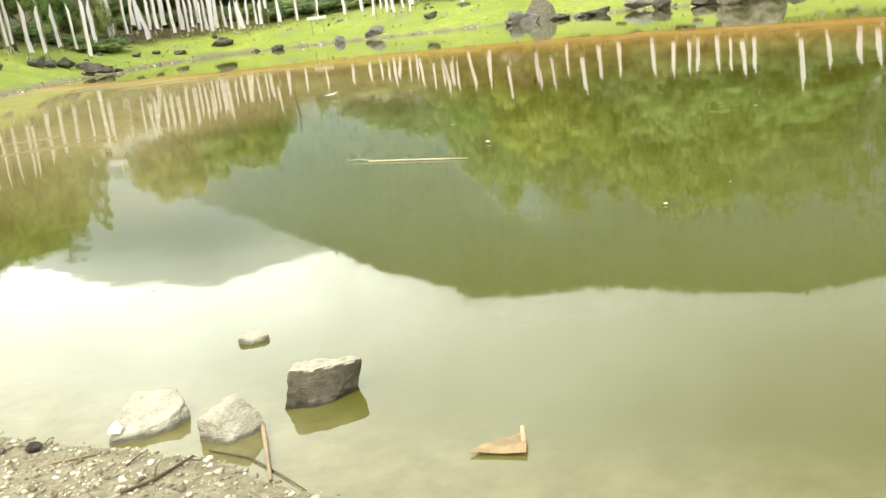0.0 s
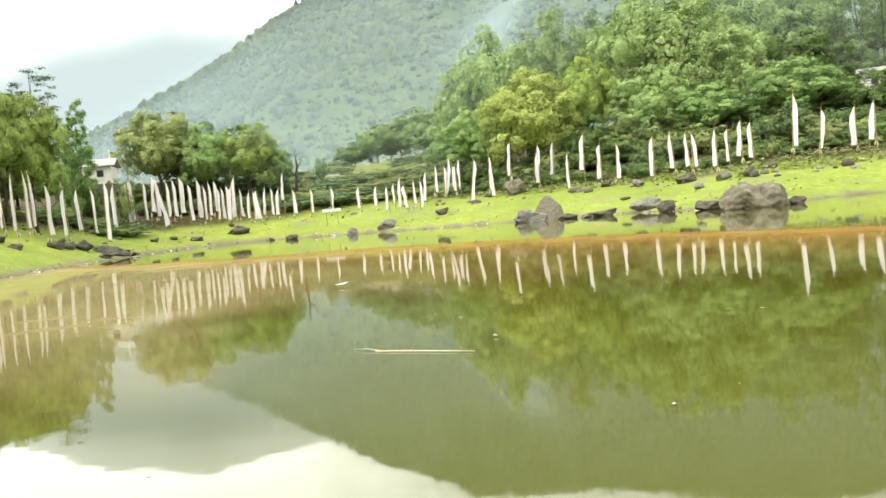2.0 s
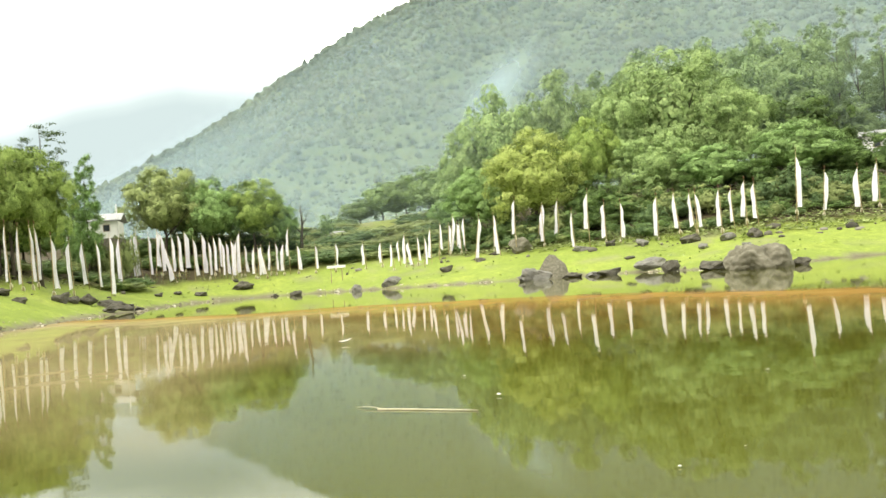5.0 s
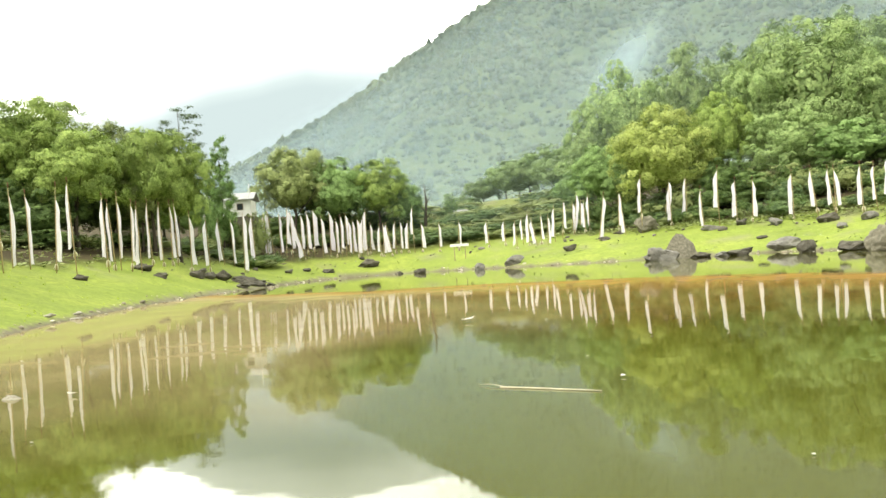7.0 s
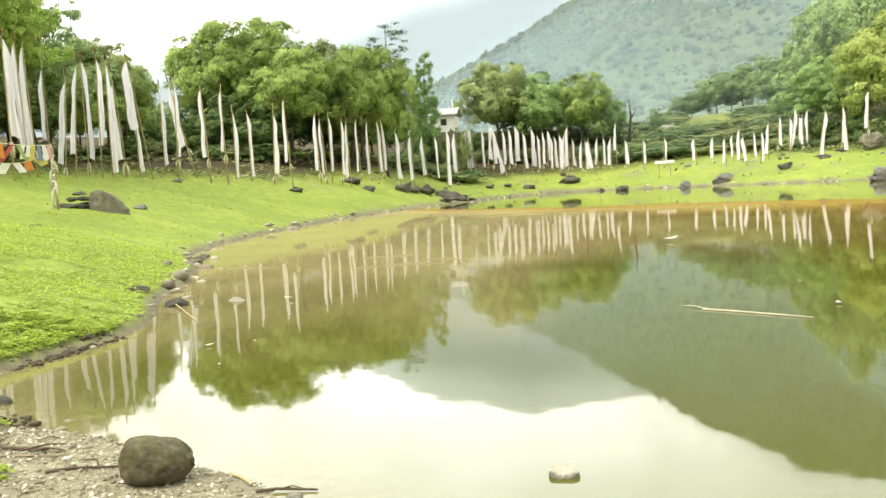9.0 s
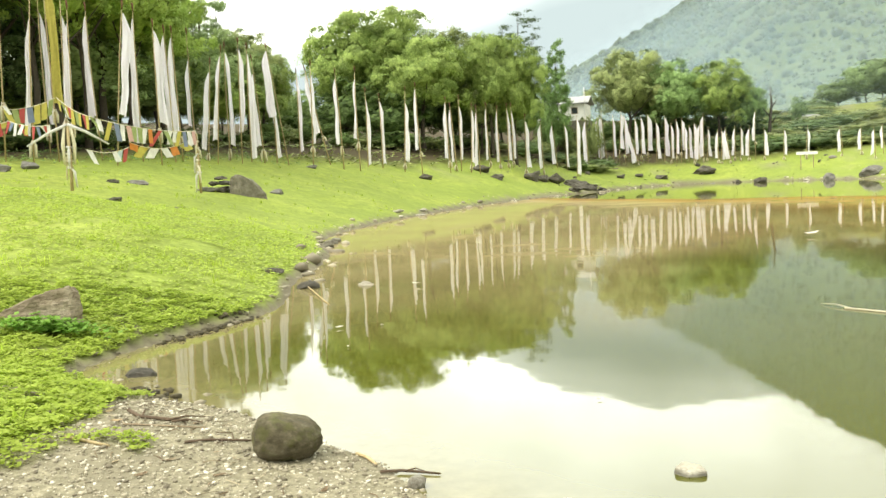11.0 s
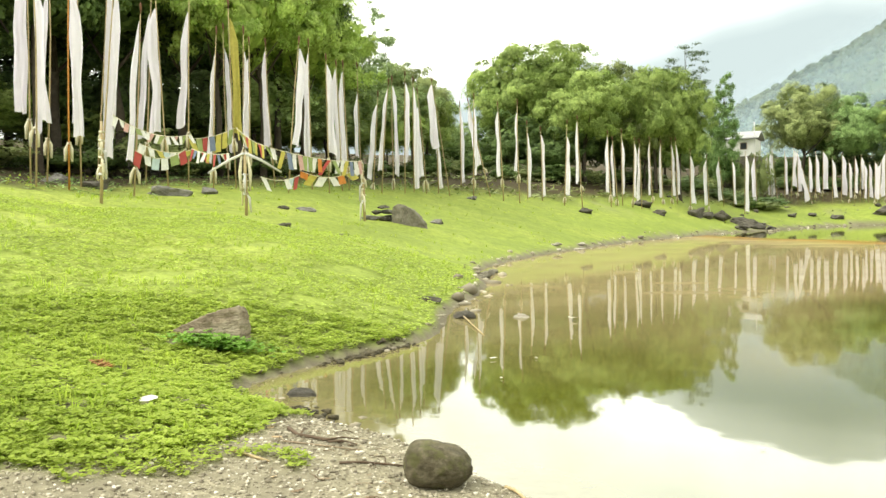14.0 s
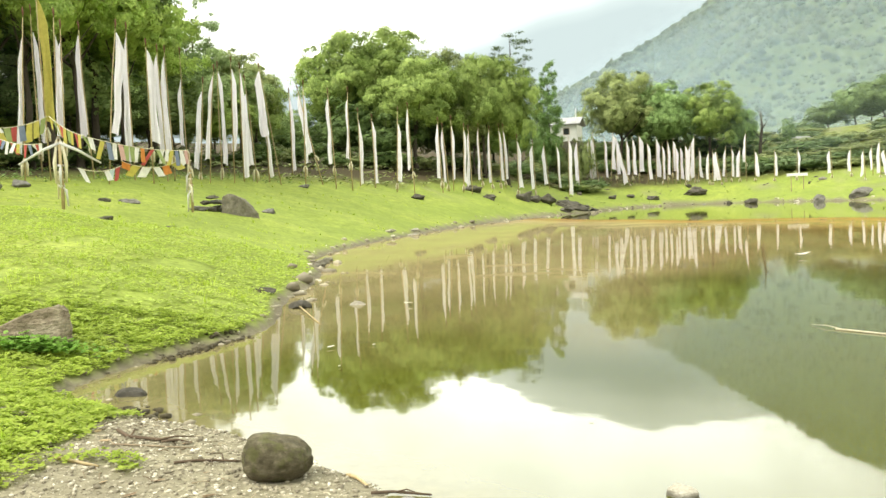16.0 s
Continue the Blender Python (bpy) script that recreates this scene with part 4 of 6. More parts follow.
def dead_tree():
    g = np.random.default_rng(5)
    p = polar(8.4, 148)
    tree = thing("dead_tree", "bare grey dead tree trunk with broken branches", "tree", at=pose(p.x, p.y, ground_at(p.x, p.y)))
    V, F = tube([(0, 0, -0.3), (0.2, 0, 3), (0.5, 0.1, 6), (0.3, 0, 8.6)], [0.32, 0.26, 0.18, 0.06], 8)
    part("trunk", mesh_of("trunk", V, F, BARK, True), tree)
    for a, b in (((0.3, 0, 4.0), (-1.4, 0, 6.6)), ((0.45, 0, 5.4), (1.6, 0.2, 7.4)), ((0.2, 0, 3.0), (1.2, -0.2, 4.2))):
        V, F = tube([a, Vector(a).lerp(Vector(b), 0.5) + Vector((0, 0, -0.2)), b], [0.12, 0.08, 0.03], 6)
        part("branch", mesh_of("branch", V, F, BARK, True), tree)


dead_tree()


# ---- prayer flags on poles ----
def banner_mesh(seed, bottom, top, width, d):
    """A tall narrow cloth tied along a pole from the height top down to bottom; width below nought: it hangs to the left as seen across the lake."""
    g = np.random.default_rng(seed)
    rows, cols = (30, 8) if d < 75 else (16, 5)
    ph, ph2 = g.uniform(0, 6.28), g.uniform(0, 6.28)
    side, w0 = math.copysign(1, width), abs(width) * (0.92 if d < 60 else 0.78 if d < 100 else 0.86)
    neck, sway, tw = g.uniform(0.12, 0.30), g.normal(0, 0.07), g.normal(0, 0.35)
    waist, at = g.uniform(0.0, 0.22), g.uniform(0.35, 0.7)
    slip = g.uniform(0.0, 0.10)
    V = []
    for i in range(rows):
        t = i / (rows - 1)
        z = top + (bottom - top) * t
        open_ = min(1.0, t / neck)
        w = w0 * (0.10 + 0.90 * open_ ** 0.8) * (0.80 + 0.20 * t + 0.07 * math.sin(7 * t + ph)) * (1 - waist * math.exp(-((t - at) / 0.14) ** 2))
        ang = tw * t + 0.30 * math.sin(3.7 * t + ph)
        drift = side * (sway * math.sin(2.2 * t + ph2) * t + slip * t * t + 0.018 * math.sin(11 * t + ph2) * min(1, 3 * t))
        for j in range(cols):
            u = j / (cols - 1)
            fold = (0.10 * math.sin(u * 7 + ph + 3 * t) + 0.05 * math.sin(u * 13 - 6 * t + ph2)) * (0.4 + 0.6 * t)
            x, y = side * u * w, fold * w * 2.0
            drop = 0.05 * math.sin(u * 4 + ph) * t - 0.14 * u * t * t * w0 + 0.03 * math.sin(9 * t + ph) * u
            V.append((x * math.cos(ang) - y * math.sin(ang) + side * 0.03 + drift, x * math.sin(ang) * 0.6 + y * math.cos(ang) + 0.035, z + drop))
    F = [[i * cols + j, i * cols + j + 1, (i + 1) * cols + j + 1, (i + 1) * cols + j] for i in range(rows - 1) for j in range(cols - 1)]
    return V, F


def scarf_mesh(seed, z, size):
    """A scarf knotted round the pole at the height z, its two tails hanging."""
    g = np.random.default_rng(seed)
    pieces = [tube([(-0.06, 0, z), (0, 0.07, z + 0.03), (0.06, 0, z), (0, -0.06, z - 0.03), (-0.06, 0, z)], [0.035] * 5, 5)]
    for k in (-1, 1):
        x = k * g.uniform(0.02, 0.09)
        pieces.append(tube([(x * 0.6, 0.05, z), (x * 1.5, 0.07, z - 0.3 * size), (x * 1.9, 0.05, z - size * g.uniform(0.6, 1.1))], [0.03, 0.075, 0.045], 5))
    V, F = joined(pieces)
    return mesh_of("scarf", V, F, SCARF, True)


FLAG_KINDS = {"": (None, None, "white printed prayer flag on a bamboo pole"), "orange": (None, "orange", "tall white prayer flag on an orange pole"),
              "yellow": ("yellow", None, "tall yellow prayer flag on a bamboo pole")}


def raise_flag(seed, az, d, top, lean, low, high, width, kind=""):
    """A flag at its place: top the height of its tip above the water, lean the degrees by which it tips to the left as seen across the lake, low and high the ends of its cloth as shares of the pole."""
    cloth, pole, label = FLAG_KINDS[kind]
    g = np.random.default_rng(seed)
    p = polar(az, d)
    z = ground_at(p.x, p.y)
    h = top - z
    if not kind:
        label = ("tall white printed prayer flag on a bamboo pole" if d < 52 else "leaning white prayer flag on a bamboo pole" if abs(lean) > 6 else
                 "white prayer flag hanging low on its pole" if low < 0.1 else "white printed prayer flag on a bamboo pole" if d < 100 else "small white prayer flag on a thin pole by the far shore")
    flag = thing("prayer_flag", label, "prayer flag", "prayer flags round the lake", at=pose(p.x, p.y, z, 0, 0, az) @ pose(0, 0, 0, 0, -lean, 0))
    r = 0.036 if d < 60 else 0.045
    bend = g.normal(0, 0.03)
    V, F = tube([(0, 0, -0.3), (bend, 0, h * 0.35), (bend * 1.3, 0, h * 0.7), (0, 0, h)], [r, r * 0.9, r * 0.7, r * 0.4], 6)
    part("pole", mesh_of("pole", V, F, ORANGE_POLE if pole else BAMBOO, True), flag, "orange painted pole" if pole else "")
    V, F = banner_mesh(seed, low * h, min(high, 0.965) * h, width, d)
    part("banner", mesh_of("banner", V, F, CLOTH[cloth] if cloth else WHITE_CLOTH, True), flag)
    if d < 110:
        V, F = tube([(0, 0, h * 0.985), (0.01, 0, h + 0.10), (-0.01, 0, h + 0.26), (0, 0, h + 0.34)], [r * 0.5, 0.045, 0.04, 0.01], 6)
        part("tuft", mesh_of("tuft", V, F, TUFT, True), flag, "dark red-brown tuft on the tip")
    if low > 0.09 and g.uniform() < 0.8:
        part("scarf", scarf_mesh(seed, low * h - 0.25, 0.75 if d < 60 else 0.6), flag, "cream silk scarf")
    return flag


# direction, distance, height of the tip above the water, lean, lower and upper end of the cloth, its width
ROW_A = [(61.93, 36, 11.2, -0.9, 0.32, 0.92, -0.54), (61.65, 35, 10.8, -0.9, 0.3, 0.92, 0.43), (61.08, 37, 11, -2.4, 0.25, 0.95, -0.32), (59.25, 37.8, 11.6, -0.8, 0.29, 0.94, -0.35),
         (58.39, 42.5, 13, -4.4, 0.22, 0.92, 0.58), (58.22, 35.2, 11.1, -5.2, 0.17, 0.93, 0.35), (56.36, 35.8, 9.6, -3.6, 0.19, 0.95, -0.26), (55.69, 42, 11.7, -3.3, 0.25, 0.9, -0.36),
         (54.41, 40.2, 11.3, 2, 0.29, 0.93, -0.5), (53.24, 41, 11.7, -1.8, 0.31, 0.89, -0.4), (51.79, 41.8, 10.1, -2.6, 0.17, 0.87, -0.26), (50.88, 48.2, 11.6, 0.5, 0.2, 0.87, 0.3),
         (49.98, 44, 10.6, -1.3, 0.29, 0.88, 0.27)]
ROW_B = [(49.65, 43.5, 10, -1.3, 0.29, 0.9, -0.27), (48.12, 46.8, 10.6, 2.3, 0.29, 0.95, -0.37), (47.31, 44, 10.2, -5.3, 0.32, 0.96, 0.49), (45.86, 47.8, 10.8, 0.1, 0.13, 0.94, -0.35),
         (44.82, 47, 9.9, 0.1, 0.3, 0.96, 0.41), (44.02, 49.2, 10, 1.5, 0.23, 0.97, -0.3), (43.6, 50, 10.1, 1.5, 0.23, 0.95, -0.37), (42.83, 53.5, 10.6, 0.8, 0.26, 0.79, -0.26),
         (42.13, 53.8, 9, -4.3, 0.11, 0.91, -0.33), (41.58, 52.5, 9.5, -4.7, 0.21, 0.95, -0.32), (40.84, 56, 10.2, -0.3, 0.14, 0.95, 0.28), (40.14, 55, 10.3, -1.2, 0.27, 0.94, 0.34),
         (39.57, 56.5, 10.2, -0.6, 0.04, 0.95, 0.35)]
ROW_C = [(38.8, 57.8, 9.7, 4, 0.17, 0.86, -0.46), (37.36, 59.8, 10.8, 7.7, 0.43, 0.97, -0.59), (38.06, 60.2, 9.1, 1.6, 0.06, 0.9, 0.33), (36.64, 67, 10, -0.2, 0.07, 0.95, 0.33),
         (35.88, 60.8, 9.7, -1.3, 0.23, 0.9, 0.26), (34.83, 65, 10.1, 12.1, 0.34, 0.94, -0.52), (34.02, 64.5, 9.6, 2.4, 0.27, 0.93, -0.36), (33.01, 66.2, 9.9, 0.4, 0.32, 0.92, -0.29),
         (32.52, 70.2, 8.8, -0.4, 0.03, 0.89, 0.39), (31.61, 70.8, 8.4, 0.6, 0.06, 0.94, 0.39), (30.26, 71.2, 8.9, -2.7, 0.14, 0.83, 0.44), (29.16, 71.5, 9.2, 2.4, 0.3, 0.96, -0.31),
         (27.41, 78.2, 8.6, 2, 0.2, 0.97, -0.39)]
ROW_D = [(27.04, 80.2, 8.3, 3.7, 0.14, 0.94, -0.3), (26.73, 81.8, 9, 0.2, 0.16, 0.9, 0.35), (26.12, 81.8, 8.3, -2, 0.16, 0.94, 0.35), (25.59, 82, 8.1, 1.4, 0.14, 0.93, -0.35),
         (24.91, 89.5, 8.9, 2.4, 0.15, 0.94, -0.33), (24.31, 90.8, 8.7, 1.6, 0.11, 0.95, -0.34), (23.81, 92.8, 9, 0, 0.12, 0.93, 0.4), (23.48, 94.2, 9.1, 1, 0.15, 0.93, 0.35),
         (22.73, 93.5, 7.9, -0.4, 0.12, 0.92, 0.58), (21.65, 98.2, 7.6, 1.9, 0.14, 0.93, -0.54), (20.8, 112.2, 8.4, 5.4, 0.12, 0.92, -0.55), (20.22, 114, 8.3, 1.7, 0.07, 0.92, 0.42),
         (19.62, 110, 8.8, -1.3, 0.04, 0.94, 0.54)]
ROW_E = [(18.92, 121.5, 9.2, 2.1, 0.11, 0.93, -0.6), (18.13, 129.2, 9.6, 4.4, 0.14, 0.93, -0.48), (17.79, 130, 10.6, 4.9, 0.11, 0.92, -0.64), (17.38, 131, 10, -0.1, 0.12, 0.93, 0.4),
         (17.05, 131.5, 10.5, -3.5, 0.27, 0.94, 0.65), (16.68, 131.8, 10.1, -0.1, 0.18, 0.93, 0.57), (15.89, 131, 8.1, 14.3, 0.1, 0.93, -0.73), (16.1, 131.8, 9.5, -0.7, 0.21, 0.94, 0.57),
         (15.73, 132.2, 9.8, -0.7, 0.2, 0.93, 0.57), (15.34, 132.8, 10, -0.7, 0.25, 0.96, 0.82), (14.83, 132.5, 9, 0, 0.12, 0.94, 0.57), (14.36, 133.2, 9.6, -1.2, 0.15, 0.94, 0.74),
         (13.94, 132.5, 8.5, 0.1, 0.13, 0.94, 0.49)]
ROW_F = [(13.65, 132.8, 9, -0.6, 0.21, 0.94, 0.49), (13.38, 133.5, 9.2, -1.8, 0.27, 0.94, 0.58), (13.18, 133, 8.1, -0.6, 0.11, 0.94, 0.49), (12.95, 133, 8.1, -1.3, 0.14, 0.94, 0.49),
         (12.63, 132, 8.3, -0.6, 0.13, 0.94, 0.57)]
ROW_G = [(12.54, 133.5, 8.1, -2.5, 0.17, 0.91, 0.49), (12.37, 133.2, 8.4, -2.6, 0.23, 0.93, -0.41), (12.07, 133, 9.5, -0.2, 0.13, 0.94, -0.57), (11.9, 133.5, 7.7, -2.4, 0.15, 0.92, 0.49),
         (11.23, 131.5, 7.2, 0.4, 0.17, 0.92, -0.49), (11.06, 131.5, 7.3, -0.7, 0.13, 0.92, 0.49), (10.52, 131, 7.4, 8.7, 0.16, 0.92, -0.73), (10.31, 132.5, 7.6, -0.7, 0.18, 0.92, -0.41),
         (10, 132.2, 7.5, -1.5, 0.16, 0.92, 0.41), (9.52, 131.5, 7.4, -1.5, 0.16, 0.92, -0.57), (9.14, 131.8, 9.5, -0.4, 0.4, 0.94, -0.49), (8.66, 130.8, 7, -0.3, 0.18, 0.91, 0.64),
         (7.59, 129, 6.8, -1.2, 0.15, 0.91, 0.4)]
ROW_H = [(6.37, 126.5, 6.7, -2.4, 0.2, 0.91, 0.39), (4.48, 123.5, 6.3, 3.7, 0.16, 0.9, -0.46), (3.46, 121.5, 6.2, 1.2, 0.2, 0.9, -0.45), (2.77, 116.5, 5.7, 2.2, 0.14, 0.9, -0.36),
         (2.36, 118.8, 6.1, 1.4, 0.19, 0.9, -0.37), (1.98, 116.8, 6.7, 0.2, 0.1, 0.92, -0.43), (1.52, 115.5, 5.8, 9.6, 0.08, 0.9, -0.5), (1.24, 115.5, 6.2, -1.3, 0.17, 0.91, 0.36),
         (0.86, 113.2, 6, -3.5, 0.07, 0.91, 0.35), (0.38, 115, 7.1, -1, 0.16, 0.92, -0.42), (-0.09, 117, 7.8, -4.6, 0.29, 0.93, 0.36), (-0.68, 121.2, 7.9, -4.6, 0.13, 0.9, 0.45),
         (-0.82, 120.5, 8.9, -6.9, 0.16, 0.93, 0.52)]
ROW_I = [(-1.18, 121.8, 7.9, -4.6, 0.22, 0.91, 0.45), (-1.52, 118.5, 7.7, 0.2, 0.2, 0.92, -0.44), (-1.78, 120.2, 8.5, -0.3, 0.16, 0.93, -0.44), (-2.3, 108.5, 7.7, -8.8, 0.06, 0.94, 0.53),
         (-3.53, 114.5, 8.2, -3, 0.15, 0.93, 0.42), (-3.94, 109.2, 7, 4.1, 0.09, 0.92, -0.54), (-4.93, 108.8, 9.3, -1.7, 0.38, 0.95, -0.47), (-6.23, 114, 9.1, -10.4, 0.24, 0.94, 0.63),
         (-6.71, 111.2, 8, 1.1, 0.16, 0.93, -0.48), (-7.56, 112.5, 9.1, -2.5, 0.22, 0.94, -0.48), (-8.56, 104, 7.1, 1.8, 0.07, 0.93, -0.38), (-9.47, 104.8, 9.2, -1.3, 0.32, 0.95, -0.58),
         (-10.48, 105.2, 7.8, -0.2, 0.17, 0.93, -0.52)]
ROW_J = [(-11.33, 103, 7.6, -3.2, 0.16, 0.93, 0.51), (-13.63, 101.8, 7.8, -0.5, 0.11, 0.94, -0.5), (-14.96, 99.2, 7.9, 5.4, 0.26, 0.94, -0.55), (-15.89, 98.5, 7.7, 5.9, 0.27, 0.94, -0.49),
         (-15.92, 98.5, 7.6, -0, 0.23, 0.94, 0.49), (-17.33, 97.5, 7.7, 0.5, 0.19, 0.94, -0.54), (-18.08, 98, 7.6, 1.6, 0.22, 0.94, -0.42), (-18.79, 97.8, 8.3, 0.1, 0.27, 0.95, -0.6),
         (-19.43, 98, 8.1, 2.3, 0.21, 0.94, -0.54), (-21.53, 99.5, 10.8, -3.4, 0.22, 0.91, 0.67), (-23.01, 102.8, 8.9, -4.6, 0.16, 0.93, 0.57), (-25.01, 105.2, 8.9, 1, 0.14, 0.94, -0.71),
         (-25.94, 104.8, 9.2, -0.6, 0.22, 0.95, -0.65)]
for n, row in enumerate((ROW_A, ROW_B, ROW_C, ROW_D, ROW_E, ROW_F, ROW_G, ROW_H, ROW_I, ROW_J)):
    for k, spec in enumerate(row):
        raise_flag(200 + 40 * n + k, *spec)
raise_flag(181, 59.9, 36.0, 11.2, -1.6, 0.24, 0.92, 0.42, "orange")
raise_flag(182, 50.45, 43.0, 11.6, 0.9, 0.30, 0.93, 0.46, "yellow")


# ---- strings of small coloured flags ----
def flag_string(label, a, b, sag, colours, w, h, gap=0.03):
    """A cord from a to b with small square flags hanging from it."""
    a, b = Vector(a), Vector(b)
    n = max(2, int((b - a).length / (w + gap)))
    line = thing("flag_string", label, "flag string", "strings of small flags", at=Matrix.Translation(a))
    at = lambda t: (b - a) * t + Vector((0, 0, -sag * 4 * t * (1 - t)))
    V, F = tube([at(k / 12) for k in range(13)], [0.012] * 13, 5)
    part("cord", mesh_of("cord", V, F, SCARF, True), line)
    g = np.random.default_rng(int(abs(a.x * 100)) + n)
    for k in range(n):
        if g.uniform() < 0.06:
            continue
        p, q = at((k + g.uniform(0.03, 0.12)) / n), at((k + g.uniform(0.80, 0.96)) / n)
        hh, sw = h * g.uniform(0.70, 1.15), g.normal(0, 0.14)
        V = []
        for i in range(5):
            t = i / 4
            for j in range(4):
                u = j / 3
                v = p.lerp(q, u) + Vector((0, 0, -hh * t))
                v += Vector((0.35, 0.9, 0)) * (sw * t + 0.03 * math.sin(u * 5 + k) * t)
                V.append(v)
        F = [[i * 4 + j, i * 4 + j + 1, i * 4 + j + 5, i * 4 + j + 4] for i in range(4) for j in range(3)]
        part("flag", mesh_of("flag", [tuple(v) for v in V], F, CLOTH[colours[k % len(colours)]], True), line, colours[k % len(colours)].replace("_", " ") + " cotton flag")


def spot(az, el, d):
    return polar(az, d, EYE + el * d)


def wrapped_post(label, az, d, h, lean, arms=False):
    p = polar(az, d)
    post = thing("wrapped_post", label, "post", at=pose(p.x, p.y, ground_at(p.x, p.y), 0, -lean, az))
    V, F = tube([(0, 0, -0.2), (0.02, 0, h * 0.5), (0, 0, h)], [0.055, 0.05, 0.04], 8)
    part("post", mesh_of("post", V, F, BAMBOO, True), post)
    g = np.random.default_rng(int(az * 10))
    for k in range(6 if not arms else 4):
        z = h * (0.35 + 0.62 * k / 6)
        ang = g.uniform(0, 6.28)
        dx, dy = 0.12 * math.cos(ang), 0.12 * math.sin(ang)
        V, F = joined([tube([(-0.07, 0, z), (0, 0.07, z + 0.04), (0.07, 0, z), (0, -0.07, z), (-0.07, 0, z)], [0.035] * 5, 6),
                       tube([(0, 0, z), (dx, dy, z - 0.12), (dx * 1.4, dy * 1.4, z - g.uniform(0.4, 0.8))], [0.025, 0.045, 0.025], 6)])
        part("scarf", mesh_of("scarf", V, F, SCARF if k % 3 else CLOTH["white"], True), post, "knotted pale silk scarf")
    if arms:
        for sx in (-1, 1):
            V, F = tube([(0, 0, h), (0.5 * sx, 0, h - 0.22), (1.15 * sx, 0.1, h - 0.62)], [0.05, 0.045, 0.03], 7)
            part("twisted_scarf", mesh_of("twisted_scarf", V, F, CLOTH["white"], True), post, "twisted white scarf tied to the post")
            V, F = tube([(0.1 * sx, 0, h - 0.1), (0.16 * sx, 0.05, h - 0.6), (0.14 * sx, 0, h - 1.2)], [0.03, 0.06, 0.035], 7)
            part("scarf", mesh_of("scarf", V, F, SCARF, True), post, "hanging cream silk scarf")


wrapped_post("leaning bamboo post wound with cream scarves", 58.2, 30, 2.5, -2)
wrapped_post("bamboo post with twisted white scarves spread from its top", 49.9, 30, 2.0, 0, True)
wrapped_post("crooked post wound with white and cream scarves", 42.7, 37, 2.3, 1)
flag_string("string of small pale flags", spot(57.4, 0.116, 30), spot(53.0, 0.097, 35), 0.30, ["white", "white", "pink", "white", "green"], 0.21, 0.27, 0.13)
flag_string("lower string of small pale flags", spot(56.0, 0.088, 32), spot(53.0, 0.081, 34), 0.20, ["white", "white", "yellow", "pale_blue"], 0.21, 0.26, 0.15)
flag_string("sagging string of red, white and pale green flags", spot(56.3, 0.081, 30.5), spot(53.3, 0.082, 31), 0.30, ["red", "white", "pale_blue", "white", "green", "red", "white", "white"], 0.25, 0.40, 0.02)
flag_string("string of large faded flags in five colours", spot(53.2, 0.0925, 36), spot(50.45, 0.1035, 38), 0.12, ["yellow", "green", "red", "blue", "yellow"], 0.36, 0.62, 0.02)
flag_string("short string of large yellow-green flags", spot(50.35, 0.104, 36), spot(48.5, 0.084, 32), 0.12, ["yellow", "green", "yellow", "red"], 0.34, 0.46, 0.05)
flag_string("string of tiny red, blue and white flags", spot(53.0, 0.082, 33), spot(50.8, 0.077, 31), 0.10, ["red", "blue", "white", "red", "white", "yellow", "blue"], 0.17, 0.38, 0.02)
flag_string("string of faded flags in many colours", spot(48.4, 0.083, 31), spot(42.8, 0.067, 37), 0.14, ["white", "white", "yellow", "blue", "white", "pink", "green", "green", "white", "orange", "pale_blue", "red", "green"], 0.31, 0.52, 0.04)
flag_string("low string of bright scraps by the posts", spot(49.0, 0.052, 31), spot(46.6, 0.053, 33), 0.15, ["white", "pale_blue", "red", "white"], 0.28, 0.40, 0.06)
flag_string("low string of pale scraps", spot(46.6, 0.058, 34), spot(42.8, 0.062, 37), 0.35, ["orange", "yellow", "white", "white"], 0.28, 0.32, 0.2)


# ---- stones ----
def rock_mesh(name, seed, material, detail=3, cuts=6, rough=0.14, wedge=0.0):
    """A one-metre stone: a ball broken by flat faces, then roughened."""
    g = np.random.default_rng(seed)
    bm = bmesh.new()
    bmesh.ops.create_icosphere(bm, subdivisions=detail, radius=0.5)
    planes = []
    for _ in range(cuts):
        n = Vector(g.standard_normal(3)).normalized()
        planes.append((n, g.uniform(0.27, 0.40)))
    off = Vector(g.uniform(-50, 50, 3))
    for v in bm.verts:
        p = v.co.copy()
        for n, d in planes:
            k = p.dot(n) - d
            if k > 0:
                p -= n * k * 0.93
        q = p * 3 + off
        p += p.normalized() * (noise.noise(q) * rough * 0.6 + noise.noise(q * 2.7) * rough * 0.3 + noise.noise(q * 7) * rough * 0.12)
        p.z = (p.z + 0.5) * (1 - wedge + wedge * (p.x + 0.5) * 1.3) - 0.5
        v.co = p
    return from_bm(name, bm, material, detail >= 4)


def lay(name, label, me, x, y, size, turn=0, tilt=0, sink=0.25, group="", z=None, category="rock"):
    sx, sy, sz = size
    z0 = (ground_at(x, y) if z is None else z) + sz * (0.5 - sink)
    m = Matrix.LocRotScale((x, y, z0), Euler((radians(tilt), 0, radians(turn))), (sx, sy, sz))
    return thing(name, label, category, group, at=m, data=me)


